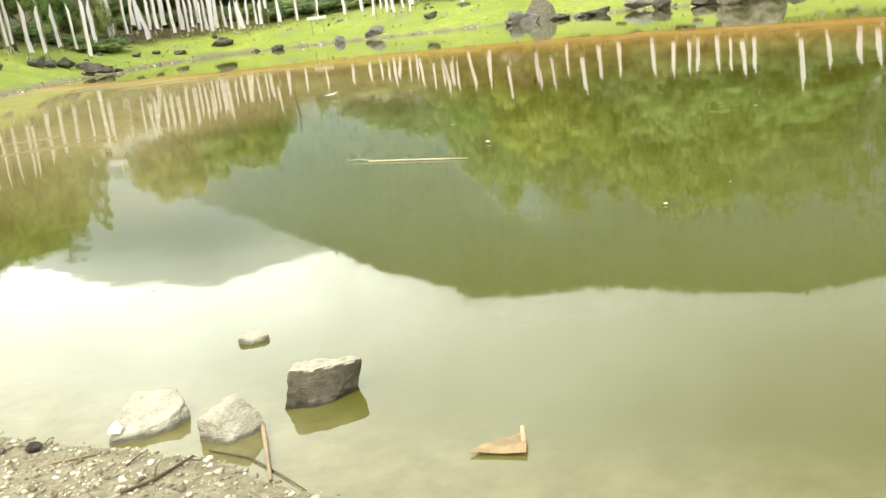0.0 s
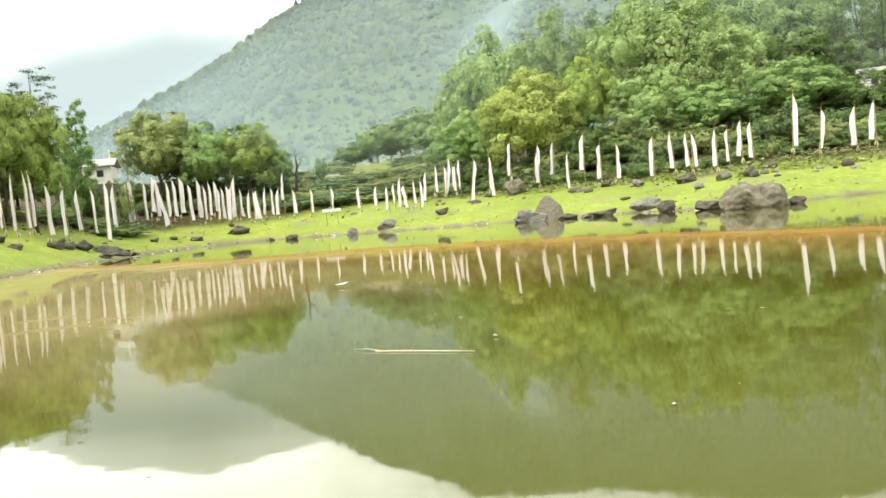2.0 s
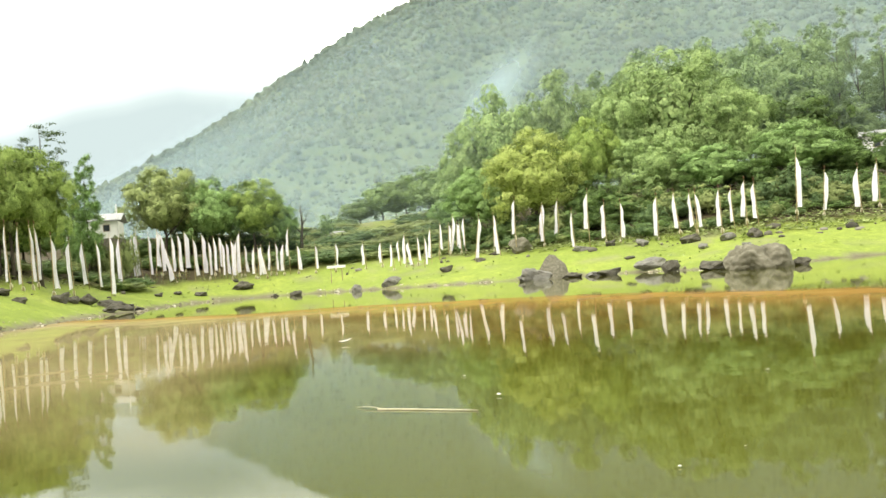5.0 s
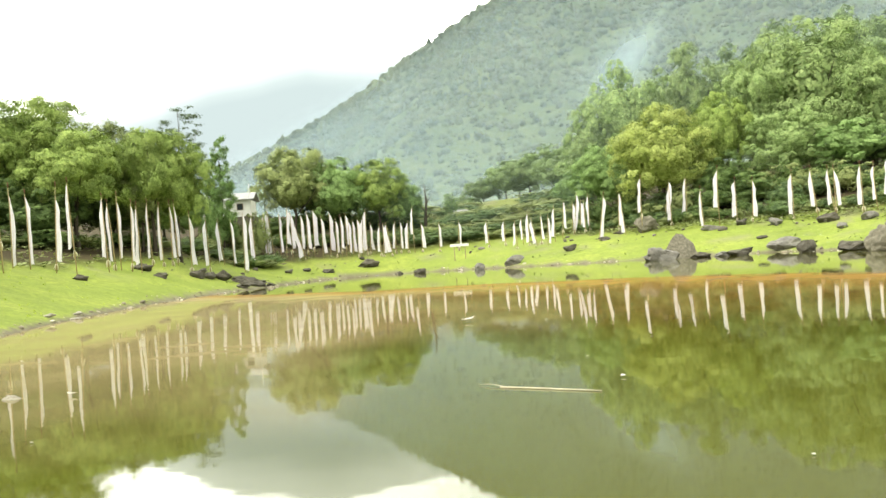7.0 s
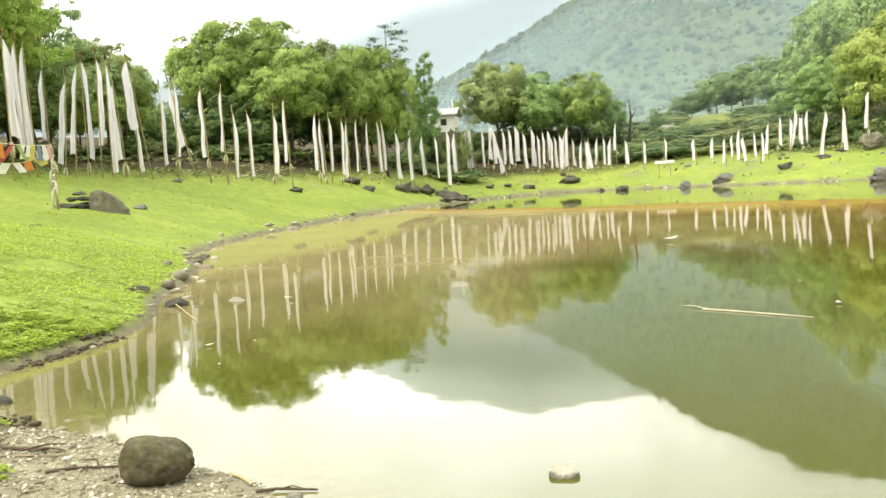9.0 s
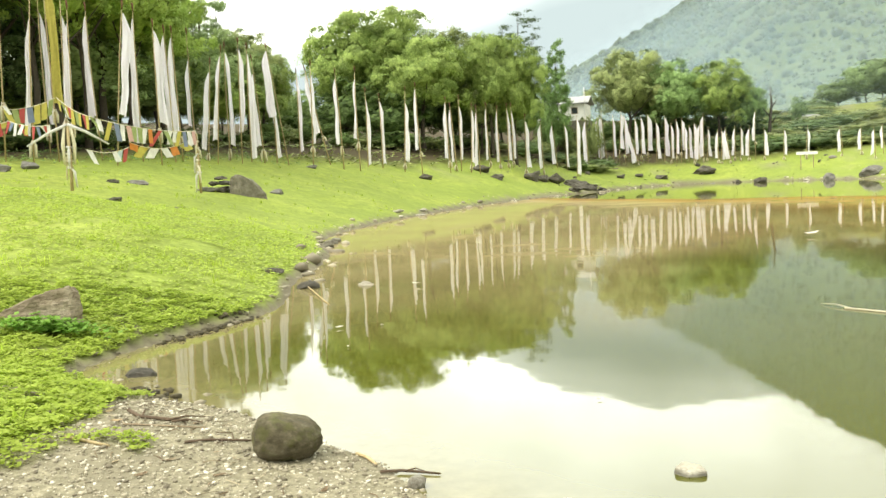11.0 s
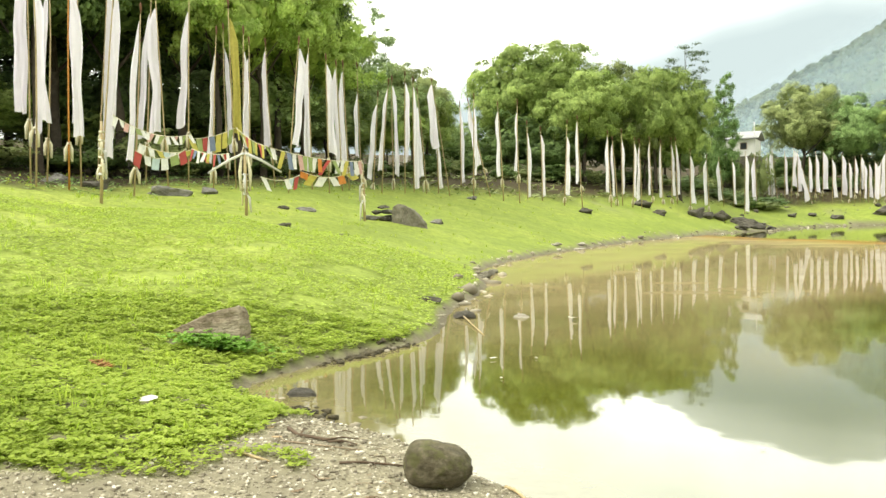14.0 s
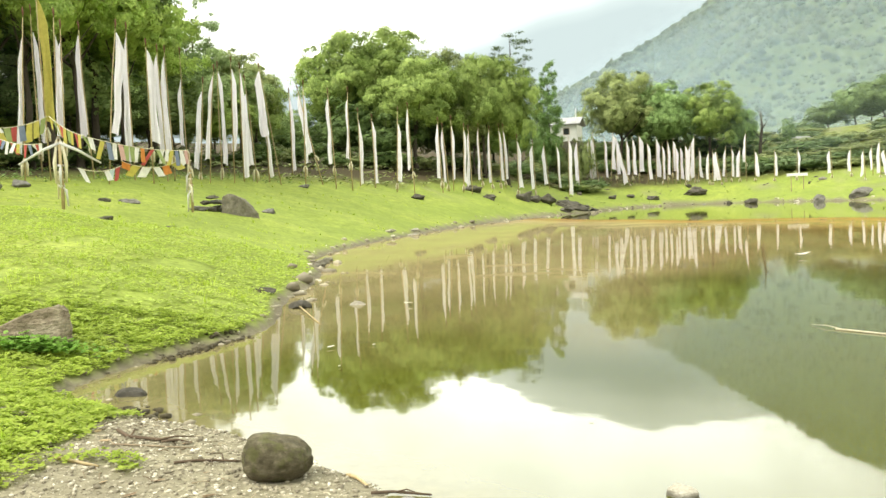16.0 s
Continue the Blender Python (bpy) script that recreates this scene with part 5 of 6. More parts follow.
def hull_rock(label, corners, material, seed, at, turn=0):
    """An angular stone: the hull of a few corners, then chipped and roughened."""
    bm = bmesh.new()
    for c in corners:
        bm.verts.new(c)
    bmesh.ops.convex_hull(bm, input=bm.verts[:])
    bmesh.ops.delete(bm, geom=[v for v in bm.verts if not v.link_faces], context="VERTS")
    bmesh.ops.bevel(bm, geom=bm.edges[:], offset=0.006, segments=1, affect="EDGES")
    bmesh.ops.triangulate(bm, faces=bm.faces[:])
    for _ in range(3):
        bmesh.ops.subdivide_edges(bm, edges=[e for e in bm.edges if e.calc_length() > 0.03], cuts=1)
        bmesh.ops.triangulate(bm, faces=bm.faces[:])
    bm.normal_update()
    size = max((Vector(a) - Vector(b)).length for a in corners for b in corners)
    for v in bm.verts:
        q = v.co / size * 5 + Vector((seed, 0, 0))
        layer = noise.noise(Vector((q.x * 0.8, q.y * 0.8, q.z * 6)))
        v.co += v.normal * size * (0.022 * noise.noise(q) + 0.014 * layer + 0.010 * noise.noise(q * 3.3) + 0.006 * noise.noise(q * 8))
    return thing("rock", label, "rock", at=pose(*at, 0, 0, turn), data=from_bm("rock", bm, material, False))


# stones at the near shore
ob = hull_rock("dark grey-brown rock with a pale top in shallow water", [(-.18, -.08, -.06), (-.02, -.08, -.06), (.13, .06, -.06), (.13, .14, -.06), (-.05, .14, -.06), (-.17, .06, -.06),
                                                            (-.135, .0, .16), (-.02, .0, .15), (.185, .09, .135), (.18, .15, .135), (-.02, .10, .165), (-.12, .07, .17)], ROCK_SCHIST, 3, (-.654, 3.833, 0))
# upward faces are paler: the light on its top put into the colour
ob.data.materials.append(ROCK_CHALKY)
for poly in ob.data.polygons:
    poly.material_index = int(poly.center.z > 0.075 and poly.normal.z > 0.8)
hull_rock("flat pale layered rock at the water's edge", [(-.18, -.12, -.06), (-.05, -.16, -.06), (.10, -.14, -.06), (.18, -.04, -.06), (.17, .10, -.06), (.05, .17, -.06), (-.07, .16, -.06), (-.15, .02, -.06), (-.175, -.11, .02),
                                                       (-.05, -.145, .035), (.09, -.12, .05), (.17, -.02, .085), (.14, .08, .11), (.05, .13, .115), (-.04, .14, .125), (-.12, .03, .07)], ROCK_CHALKY, 5, (-1.43, 3.80, 0), 20)
hull_rock("pale grey pointed rock at the water's edge", [(-.135, -.03, -.06), (.03, -.12, -.06), (.155, 0, -.06), (.05, .12, -.06), (-.10, .09, -.06), (-.13, -.02, .09), (-.03, -.075, .09), (.01, .03, .165),
                                                       (.045, .02, .17), (.135, .02, .085), (.05, -.07, .05)], ROCK_CHALKY, 8, (-1.023, 3.598, 0))
hull_rock("small pale rock lying in shallow water", [(-.085, -.02, -.04), (0, -.07, -.04), (.095, 0, -.04), (.03, .07, -.04), (-.06, .06, -.04), (-.08, -.015, .04), (-.05, .04, .06), (.04, .03, .05), (.085, 0, .035),
                                                 (0, -.05, .02)], ROCK_CHALKY, 11, (-1.14, 4.79, 0))
def smooth_boulder(name, seed, material):
    """A one-metre water-worn stone, higher at one end, with a flattened foot."""
    bm = bmesh.new()
    bmesh.ops.create_icosphere(bm, subdivisions=5, radius=0.5)
    for v in bm.verts:
        d = v.co.normalized()
        r = 0.5 / (abs(d.x) ** 2.7 + abs(d.y) ** 2.5 + abs(d.z) ** 2.5) ** (1 / 2.6)
        p = d * min(r, 0.60)
        p.z *= 1.06 - 0.62 * (p.x + 0.12) if p.z > 0 else 0.8
        q = d * 2.1 + Vector((seed, 0, 0))
        p += d * (0.035 * noise.noise(q) + 0.020 * noise.noise(q * 2.3) + 0.010 * noise.noise(q * 5.5) + 0.005 * noise.noise(q * 13))
        v.co = p
    return from_bm(name, bm, material)


lay("boulder", "rounded mossy brown boulder on the gravel shore", smooth_boulder("boulder", 14, ROCK_MOSSY), -3.37, 4.24, (0.40, 0.36, 0.29), 36, 0, 0.14)
hull_rock("long beige-brown wedge of rock sunk in clover", [(-.52, 0, -.1), (-.2, -.17, -.1), (.32, -.2, -.1), (.43, -.05, -.1), (.38, .2, -.1), (-.2, .2, -.1), (-.47, -.02, .06), (-.15, -.10, .20),
                                                          (.12, -.10, .30), (.32, -.09, .33), (.42, -.06, .20), (.36, .10, .28), (0, .1, .25)], ROCK_BEIGE, 17, (-8.47, 6.60, ground_at(-8.47, 6.60) + 0.06), 44)
lay("rock", "dark rock in the shallow inlet", rock_mesh("rock", 19, ROCK_DARK, 3, 6, 0.12), -6.33, 5.92, (0.34, 0.22, 0.16), 10, 0, 0.4, z=-0.02)
lay("rock", "dark rock by the shore's point", rock_mesh("rock", 21, ROCK_DARK, 3, 6, 0.12), -8.98, 12.1, (0.40, 0.28, 0.20), 30, 0, 0.4, z=0.0)
lay("rock", "pale stone awash near the shore", rock_mesh("rock", 22, ROCK_PALE, 3, 6, 0.12), -8.2, 12.6, (0.32, 0.22, 0.12), 0, 0, 0.5, z=0.0)
lay("rock", "dark stone at the water's edge", rock_mesh("rock", 23, ROCK_DARK, 3, 6, 0.12), -10.35, 12.9, (0.6, 0.30, 0.14), 15, 0, 0.4)
lay("stone", "small dark stone on the gravel", rock_mesh("stone", 24, ROCK_DARK, 2, 5, 0.12), -1.888, 3.657, (0.075, 0.06, 0.055), 10, 0, 0.2)
lay("stone", "small pale stone at the water's edge", rock_mesh("stone", 26, ROCK_PALE, 2, 5, 0.12), -2.42, 4.12, (0.13, 0.10, 0.09), 40, 0, 0.3, z=0.0)
lay("stone", "small pale stone on the gravel", rock_mesh("stone", 27, ROCK_PALE, 2, 5, 0.12), -2.044, 3.671, (0.07, 0.05, 0.04), 0, 0, 0.2)

# the great rocks of the far shore
SHAPES = [rock_mesh("rock", 30 + k, ROCK_GREY, 3, 18, 0.20) for k in range(6)]
DARKS = [rock_mesh("rock", 40 + k, ROCK_DARK, 3, 22, 0.30) for k in range(5)]
BROWNS = [rock_mesh("rock", 50 + k, ROCK_BROWN, 5, 12, 0.17) for k in range(3)]


def far_rock(shape, az, d, w, h, label, turn=0, sink=0.3, deep=0.7, z=None, name="rock"):
    p = polar(az, d)
    lay(name, label, shape, p.x, p.y, (w, w * deep, h), az + turn, 0, sink, "", z)


far_rock(BROWNS[0], -18.8, 64, 3.6, 2.6, "great domed grey-brown boulder at the lake's edge", 0, 0.34, 0.8, 0.0, "boulder")
far_rock(BROWNS[1], -20.0, 64.3, 2.9, 2.4, "grey-brown boulder beside a greater one", 40, 0.34, 0.8, 0.0, "boulder")
far_rock(SHAPES[0], -5.9, 82, 3.4, 2.2, "pale grey boulder in the shallows", 0, 0.35, 0.7, 0.0, "boulder")
p = polar(-7.1, 84)
hull_rock("pointed brown rock behind a pale boulder", [(-1.7, -.9, -.6), (.2, -1.3, -.6), (1.7, -.6, -.6), (1.4, 1, -.6), (-1.3, 1, -.6), (-1.2, -.4, .9), (-.3, 0, 2.05), (.2, .2, 1.95), (1.1, -.2, 1.0), (.9, .5, 1.1)],
          ROCK_BROWN, 33, (p.x, p.y, 0.2), -7)
far_rock(DARKS[0], -8.3, 82, 2.0, 0.8, "low dark rocks at the waterline", 0, 0.3, 0.7, 0.0)
far_rock(DARKS[1], -10.5, 80, 2.6, 1.0, "low dark rocks at the waterline", 20, 0.3, 0.7, 0.0)
far_rock(SHAPES[1], -9.6, 80, 2.2, 0.7, "low grey rock at the waterline", 20, 0.3, 0.7, 0.0)
far_rock(DARKS[2], -14.2, 74, 1.9, 1.9, "dark upright rock by the water", 20, 0.3, 0.7, 0.0)
far_rock(SHAPES[2], -13.1, 82, 3.4, 1.7, "grey rock on the sloping shore", 0, 0.3)
far_rock(DARKS[3], -16.6, 70, 2.6, 1.1, "dark rock by the great boulder", 0, 0.3, 0.7, 0.0)
far_rock(DARKS[4], -21.6, 66, 1.5, 0.9, "dark rocks by the great boulder", 0, 0.3, 0.7, 0.0)
far_rock(BROWNS[0], -5.2, 110, 3.6, 2.6, "brown boulder below the prayer flags", 60, 0.3)
far_rock(SHAPES[3], 3.0, 104, 2.4, 1.6, "grey boulder on the meadow", 0, 0.3)
far_rock(DARKS[1], -0.5, 104, 1.8, 1.1, "dark rock on the meadow", 0, 0.3)
far_rock(DARKS[2], 8.9, 110, 1.9, 1.3, "dark rock in the shallows", 0, 0.35, 0.7, 0.0)
far_rock(SHAPES[4], 5.2, 102, 1.4, 1.3, "grey rock in the shallows", 0, 0.35, 0.7, 0.0)
far_rock(DARKS[0], 12.0, 126, 3.4, 1.9, "dark boulder below the flags", 0, 0.3)
far_rock(SHAPES[5], 11.6, 118, 1.8, 0.7, "low rock on the shore", 0, 0.3)
far_rock(DARKS[3], 14.6, 122, 2.0, 0.9, "low dark rock on the shore", 0, 0.3)
for k, (az, d, w, h) in enumerate([(25.6, 84, 2.4, 1.0), (22.4, 90, 2.2, 1.5), (21.7, 92, 2.0, 1.3), (20.9, 93, 2.8, 1.5), (20.0, 95, 2.6, 1.2), (19.4, 94, 3.0, 1.3), (18.9, 95, 2.4, 1.1), (19.8, 90, 2.6, 0.8),
                                   (18.2, 96, 1.6, 0.7), (24.5, 82, 1.6, 0.8), (29.0, 70, 1.4, 0.7), (17.0, 118, 1.6, 0.8), (15.9, 122, 2.0, 0.8), (10.2, 118, 1.5, 0.7), (-2.6, 108, 1.6, 0.8)]):
    far_rock(DARKS[k % 5], az, d, w, h, "dark flat rock at the meadow's edge", 37 * k, 0.3)
for k, (az, d, w, h) in enumerate([(-8.9, 103, 2.4, 1.0), (-10.7, 103, 1.8, 1.1), (-12.6, 100, 2.4, 1.2), (-15.5, 96, 2.6, 1.4), (-17.6, 93, 2.0, 1.1), (-19.1, 92, 2.6, 1.6), (-18.7, 84, 1.4, 0.8), (-11.8, 92, 1.4, 0.6), (-16.2, 90, 1.6, 0.9)]):
    far_rock((SHAPES[k % 6], DARKS[k % 5])[k % 2], az, d, w, h, "grey rock half sunk in the far meadow", 53 * k, 0.3)
# among the near poles
for k, (az, d, w, h) in enumerate([(54.4, 38.0, 2.0, 0.9), (58.5, 38.5, 1.6, 0.85), (52.0, 39.5, 1.3, 0.6), (46.3, 37.5, 1.0, 0.35), (47.7, 37, 0.6, 0.3), (60.5, 41, 1.3, 0.8), (38.2, 42, 1.0, 0.45), (44.0, 30, 0.7, 0.25), (36.0, 60, 1.1, 0.4)]):
    far_rock((SHAPES[k % 6], DARKS[k % 5])[k % 3 == 1], az, d, w, h, "half-buried grey rock among the flag poles", 41 * k, 0.45)
p = polar(40.0, 38.4)
hull_rock("leaning grey wedge of rock beside a small cairn", [(-.72, -.4, -.3), (-.2, -.6, -.3), (.85, -.3, -.3), (.8, .4, -.3), (-.65, .5, -.3), (-.62, -.25, .72), (-.28, -.38, .86), (-.5, .3, .82), (.22, -.38, .58), (.74, -.1, .10), (.3, .3, .6)],
          ROCK_BROWN, 61, (p.x, p.y, ground_at(p.x, p.y)), 40)
for k, (az, d, w, h, up) in enumerate([(42.3, 38.2, 0.9, 0.30, 0.0), (41.6, 38.4, 1.0, 0.34, 0.0), (41.0, 38.7, 0.9, 0.4, 0.0), (41.9, 38.4, 0.8, 0.24, 0.26), (41.2, 38.6, 0.9, 0.26, 0.30), (41.5, 38.5, 0.7, 0.2, 0.52), (42.6, 38.1, 0.5, 0.2, 0.0)]):
    q = polar(az, d)
    far_rock((SHAPES[k % 6], DARKS[k % 5])[k % 2], az, d, w, h, "flat stone of a small fallen cairn", 30 * k, 0.2, 0.7, ground_at(q.x, q.y) + up)
far_rock(DARKS[2], 47.6, 29, 0.55, 0.22, "dark stone on the meadow", 0, 0.3)


# ---- the buildings ----
def box_mesh(name, x0, x1, y0, y1, z0, z1, material, bevel=0.02):
    bm = bmesh.new()
    bmesh.ops.create_cube(bm, size=1)
    for v in bm.verts:
        v.co = Vector(((x0, x1)[v.co.x > 0], (y0, y1)[v.co.y > 0], (z0, z1)[v.co.z > 0]))
    bmesh.ops.bevel(bm, geom=bm.edges[:], offset=bevel, segments=2, affect="EDGES")
    return from_bm(name, bm, material, False)


def gable_mesh(name, w, d, z, rise, over, thick, material):
    bm = bmesh.new()
    prof = [(-d / 2 - over, 0), (0, rise), (d / 2 + over, 0), (d / 2 + over, thick), (0, rise + thick), (-d / 2 - over, thick)]
    a = [bm.verts.new((-w / 2 - over, y, z + h)) for y, h in prof]
    b = [bm.verts.new((w / 2 + over, y, z + h)) for y, h in prof]
    for k in range(6):
        bm.faces.new((a[k], a[(k + 1) % 6], b[(k + 1) % 6], b[k]))
    for q in (a, b[::-1]):
        bm.faces.new((q[0], q[1], q[4], q[5]))
        bm.faces.new((q[1], q[2], q[3], q[4]))
    bmesh.ops.recalc_face_normals(bm, faces=bm.faces[:])
    return from_bm(name, bm, material, False)


def build_house(label, az, d, base, w, dep, h, rise, windows, turn=0):
    p = polar(az, d)
    g = ground_at(p.x, p.y)
    house = thing("house", label, "house", at=pose(p.x, p.y, base, 0, 0, az + turn))
    part("wall", box_mesh("wall", -w / 2, w / 2, -dep / 2, dep / 2, 0, h, WALL, 0.04), house)
    part("footing", box_mesh("footing", -w / 2 - 0.1, w / 2 + 0.1, -dep / 2 - 0.1, dep / 2 + 0.1, min(g - base, 0) - 0.5, 0.0, ROCK_BROWN, 0.04), house, "rough brown stone footing")
    part("roof", gable_mesh("roof", w, dep, h, rise, 0.5, 0.12, ROOF), house, "low grey sheet-metal roof")
    for x, z in windows:
        win = part("window", box_mesh("window", x - 0.45, x + 0.45, -dep / 2 - 0.05, -dep / 2 + 0.05, z, z + 0.95, WOOD, 0.02), house, "dark wooden window")
        part("pane", box_mesh("pane", x - 0.36, x + 0.36, -dep / 2 - 0.07, -dep / 2 - 0.02, z + 0.08, z + 0.87, DARK_PANE, 0.01), win)
    return house


build_house("small white house with a grey roof above the meadow", 20.4, 134, 9.5, 7.4, 5.0, 2.3, 1.1, [(2.2, 0.9), (-1.4, 0.9)], -10)
build_house("small white-roofed shed beyond the meadow", 6.2, 182, 9.0, 2.6, 2.2, 1.3, 0.5, [(0.4, 0.3)], 20)
build_house("white building among the trees on the hillside", -26.6, 140, 12.6, 6, 4, 2.4, 0.8, [(1.5, 0.8), (-1.2, 0.8)], 0)
for az, d, z in ((19.05, 131, 4),):
    p = polar(az, d)
    mast = thing("mast", "thin pale pole beside the white house", "pole", at=pose(p.x, p.y, ground_at(p.x, p.y) - 0.2))
    V, F = tube([(0, 0, 0), (0, 0, 5), (0.05, 0, 10.2)], [0.09, 0.08, 0.06], 7)
    part("shaft", mesh_of("shaft", V, F, CLOTH["white"], True), mast)


def sign_board():
    # a horizontal white cloth at a flag, built as a board; its posts are added
    p = polar(6.35, 119)
    sign = thing("sign_board", "horizontal white cloth at the far flags, built as a board on added posts", "sign", at=pose(p.x, p.y, ground_at(p.x, p.y), 0, 0, 6))
    part("board", box_mesh("board", -1.2, 1.2, -0.04, 0.04, 1.75, 2.10, WALL, 0.01), sign)
    for x in (-0.7, 0.7):
        part("post", box_mesh("post", x - 0.05, x + 0.05, -0.04, 0.04, -0.2, 1.75, WOOD, 0.01), sign)


sign_board()


# ---- small things on the shore and the water ----
def stick(label, a, b, r, material, bend=0.0, category="stick", name="stick", forks=()):
    a, b = Vector(a), Vector(b)
    st = thing(name, label, category, at=Matrix.Translation(a))
    d = b - a
    side = Vector((-d.y, d.x, 0)) * bend
    pts = [Vector((0, 0, 0)), d * 0.33 + side, d * 0.66 + side * 0.6, d]
    V, F = tube(pts, [r, r * 0.95, r * 0.85, r * 0.6], 7)
    part("stem", mesh_of("stem", V, F, material, True), st)
    for t, dx, dy in forks:
        q = d * t + side * 0.8
        V, F = tube([q, q + Vector((dx, dy, 0.015)) * 0.5 + Vector((0, 0, 0.01)), q + Vector((dx, dy, 0.0))], [r * 0.6, r * 0.45, r * 0.2], 6)
        part("fork", mesh_of("fork", V, F, material, True), st)
    return st


def on_ground(x, y, up=0.0):
    return (x, y, max(ground_at(x, y), 0.0) + up)


stick("long pale bamboo stick floating on the lake", (-0.86, 10.98, 0.01), (0.31, 10.27, 0.01), 0.011, BLEACHED, 0.01, forks=[(0.06, -0.36, 0.35)])
stick("split bamboo stick lying from the gravel into the water", on_ground(-0.88, 3.584, 0.03), on_ground(-0.774, 3.117, 0.012), 0.011, WOOD)
stick("thin bent twig on wet sand", on_ground(-1.081, 3.446, 0.006), on_ground(-0.628, 3.012, 0.006), 0.004, TWIG, 0.08)
stick("dark forked twig on the gravel", on_ground(-1.338, 3.12, 0.01), on_ground(-1.135, 3.408, 0.01), 0.007, TWIG, -0.08, forks=[(0.4, -0.02, 0.12), (0.75, 0.08, 0.02)])
stick("pale flat splinter of wood on the gravel", on_ground(-1.754, 3.484, 0.006), on_ground(-1.578, 3.532, 0.006), 0.007, WOOD)
stick("thin submerged twig near the rocks", (-0.462, 4.416, -0.003), (-0.174, 4.207, -0.003), 0.004, WOOD)
stick("thin pale reed leaning in the shallow water", (-8.85, 11.9, 0.05), (-7.35, 10.35, 0.0), 0.010, BAMBOO)
stick("dark branched twig on the gravel", on_ground(-4.86, 4.42, 0.015), on_ground(-4.34, 4.44, 0.02), 0.014, TWIG, -0.16, forks=[(0.35, -0.10, 0.16), (0.75, 0.20, 0.16), (0.85, 0.22, 0.05)])
stick("pale straight stick on the gravel", on_ground(-4.69, 3.76, 0.01), on_ground(-4.36, 3.80, 0.01), 0.012, BAMBOO)
stick("thin pale stick on the gravel", on_ground(-4.62, 4.15, 0.01), on_ground(-4.15, 4.42, 0.01), 0.006, WOOD)
stick("dark twig by the mossy boulder", on_ground(-4.05, 4.10, 0.012), on_ground(-3.72, 4.35, 0.012), 0.009, TWIG, 0.1, forks=[(0.5, 0.1, -0.08), (0.7, -0.1, 0.1)])
stick("short dark twig on the gravel", on_ground(-3.95, 4.72, 0.01), on_ground(-3.78, 4.78, 0.01), 0.010, TWIG)
stick("dark twigs at the water's edge", on_ground(-2.72, 4.22, 0.012), on_ground(-2.40, 4.33, 0.01), 0.009, TWIG, 0.1, forks=[(0.4, 0.12, 0.03)])
stick("pale curved strip of bark at the water's edge", on_ground(-3.05, 4.48, 0.012), on_ground(-2.82, 4.34, 0.01), 0.012, BAMBOO, 0.08)


def flat_bit(name, label, outline, thick, material, x, y, z, turn=0, tilt=0, category="litter", lift=0.15):
    """A thin, slightly curled scrap."""
    bm = bmesh.new()
    n = len(outline)
    ring = [bm.verts.new((a, b, lift * (a * a + b * b) * 6)) for a, b in outline]
    mid = bm.verts.new((0, 0, 0))
    faces = [bm.faces.new((ring[k], ring[(k + 1) % n], mid)) for k in range(n)]
    bmesh.ops.solidify(bm, geom=faces, thickness=thick)
    me = from_bm(name, bm, material, False)
    return thing(name, label, category, at=pose(x, y, z, tilt, 0, turn), data=me)


flat_bit("wood_chip", "triangular orange piece of split wood floating by the shore", [(-0.115, -0.01), (0.0, -0.06), (0.09, -0.09), (0.105, -0.02), (0.10, 0.075), (0.02, 0.06), (-0.06, 0.035)], 0.012, BARK_CHIP, 0.083, 3.159, 0.012, 5, 0, "wood", 0.05)
stick("short brown stub standing from the floating wood", (0.183, 3.171, 0.0), (0.183, 3.191, 0.07), 0.012, BARK_CHIP)
flat_bit("paper_scrap", "torn white paper scrap against a rock", [(-0.03, -0.02), (0.03, -0.025), (0.035, 0.01), (0, 0.045), (-0.02, 0.02)], 0.004, PAPER, -1.535, 3.665, 0.055, 0, 35)
flat_bit("paper_scrap", "crumpled white scrap lying on clover", [(-0.10, -0.05), (0.0, -0.07), (0.10, -0.03), (0.11, 0.04), (0, 0.07), (-0.09, 0.04)], 0.02, PAPER, -5.97, 4.04, ground_at(-5.97, 4.04) + 0.06, -20, 10)
for label, x, y, s in [("white scrap floating on the lake", 0.61, 11.3, 0.055), ("white scrap floating on the lake", -2.44, 22.3, 0.17), ("white scrap floating on the lake", -0.48, 21.1, 0.06), ("white scrap floating on the lake", 0.24, 13.6, 0.03),
                       ("white scrap floating on the lake", 4.05, 11.6, 0.035), ("white scrap floating on the lake", 1.66, 6.82, 0.024), ("white scrap floating on the lake", 2.32, 7.33, 0.014), ("white scrap floating on the lake", -2.1, 6.2, 0.022),
                       ("pale scrap drifting by the inlet", -7.25, 12.6, 0.10), ("pale scrap drifting by the inlet", -6.0, 8.6, 0.05), ("pale scrap drifting by the inlet", -5.2, 7.6, 0.03), ("pale scrap drifting by the inlet", -5.6, 8.9, 0.03)]:
    n = 7
    o = [(s * (1 + 0.3 * rng.standard_normal()) * math.cos(6.283 * k / n), s * 0.6 * (1 + 0.2 * rng.standard_normal()) * math.sin(6.283 * k / n)) for k in range(n)]
    flat_bit("floating_scrap", label, o, max(0.008, 0.45 * s), PAPER, x, y, 0.006 + 0.35 * s, rng.uniform(0, 360), 0)


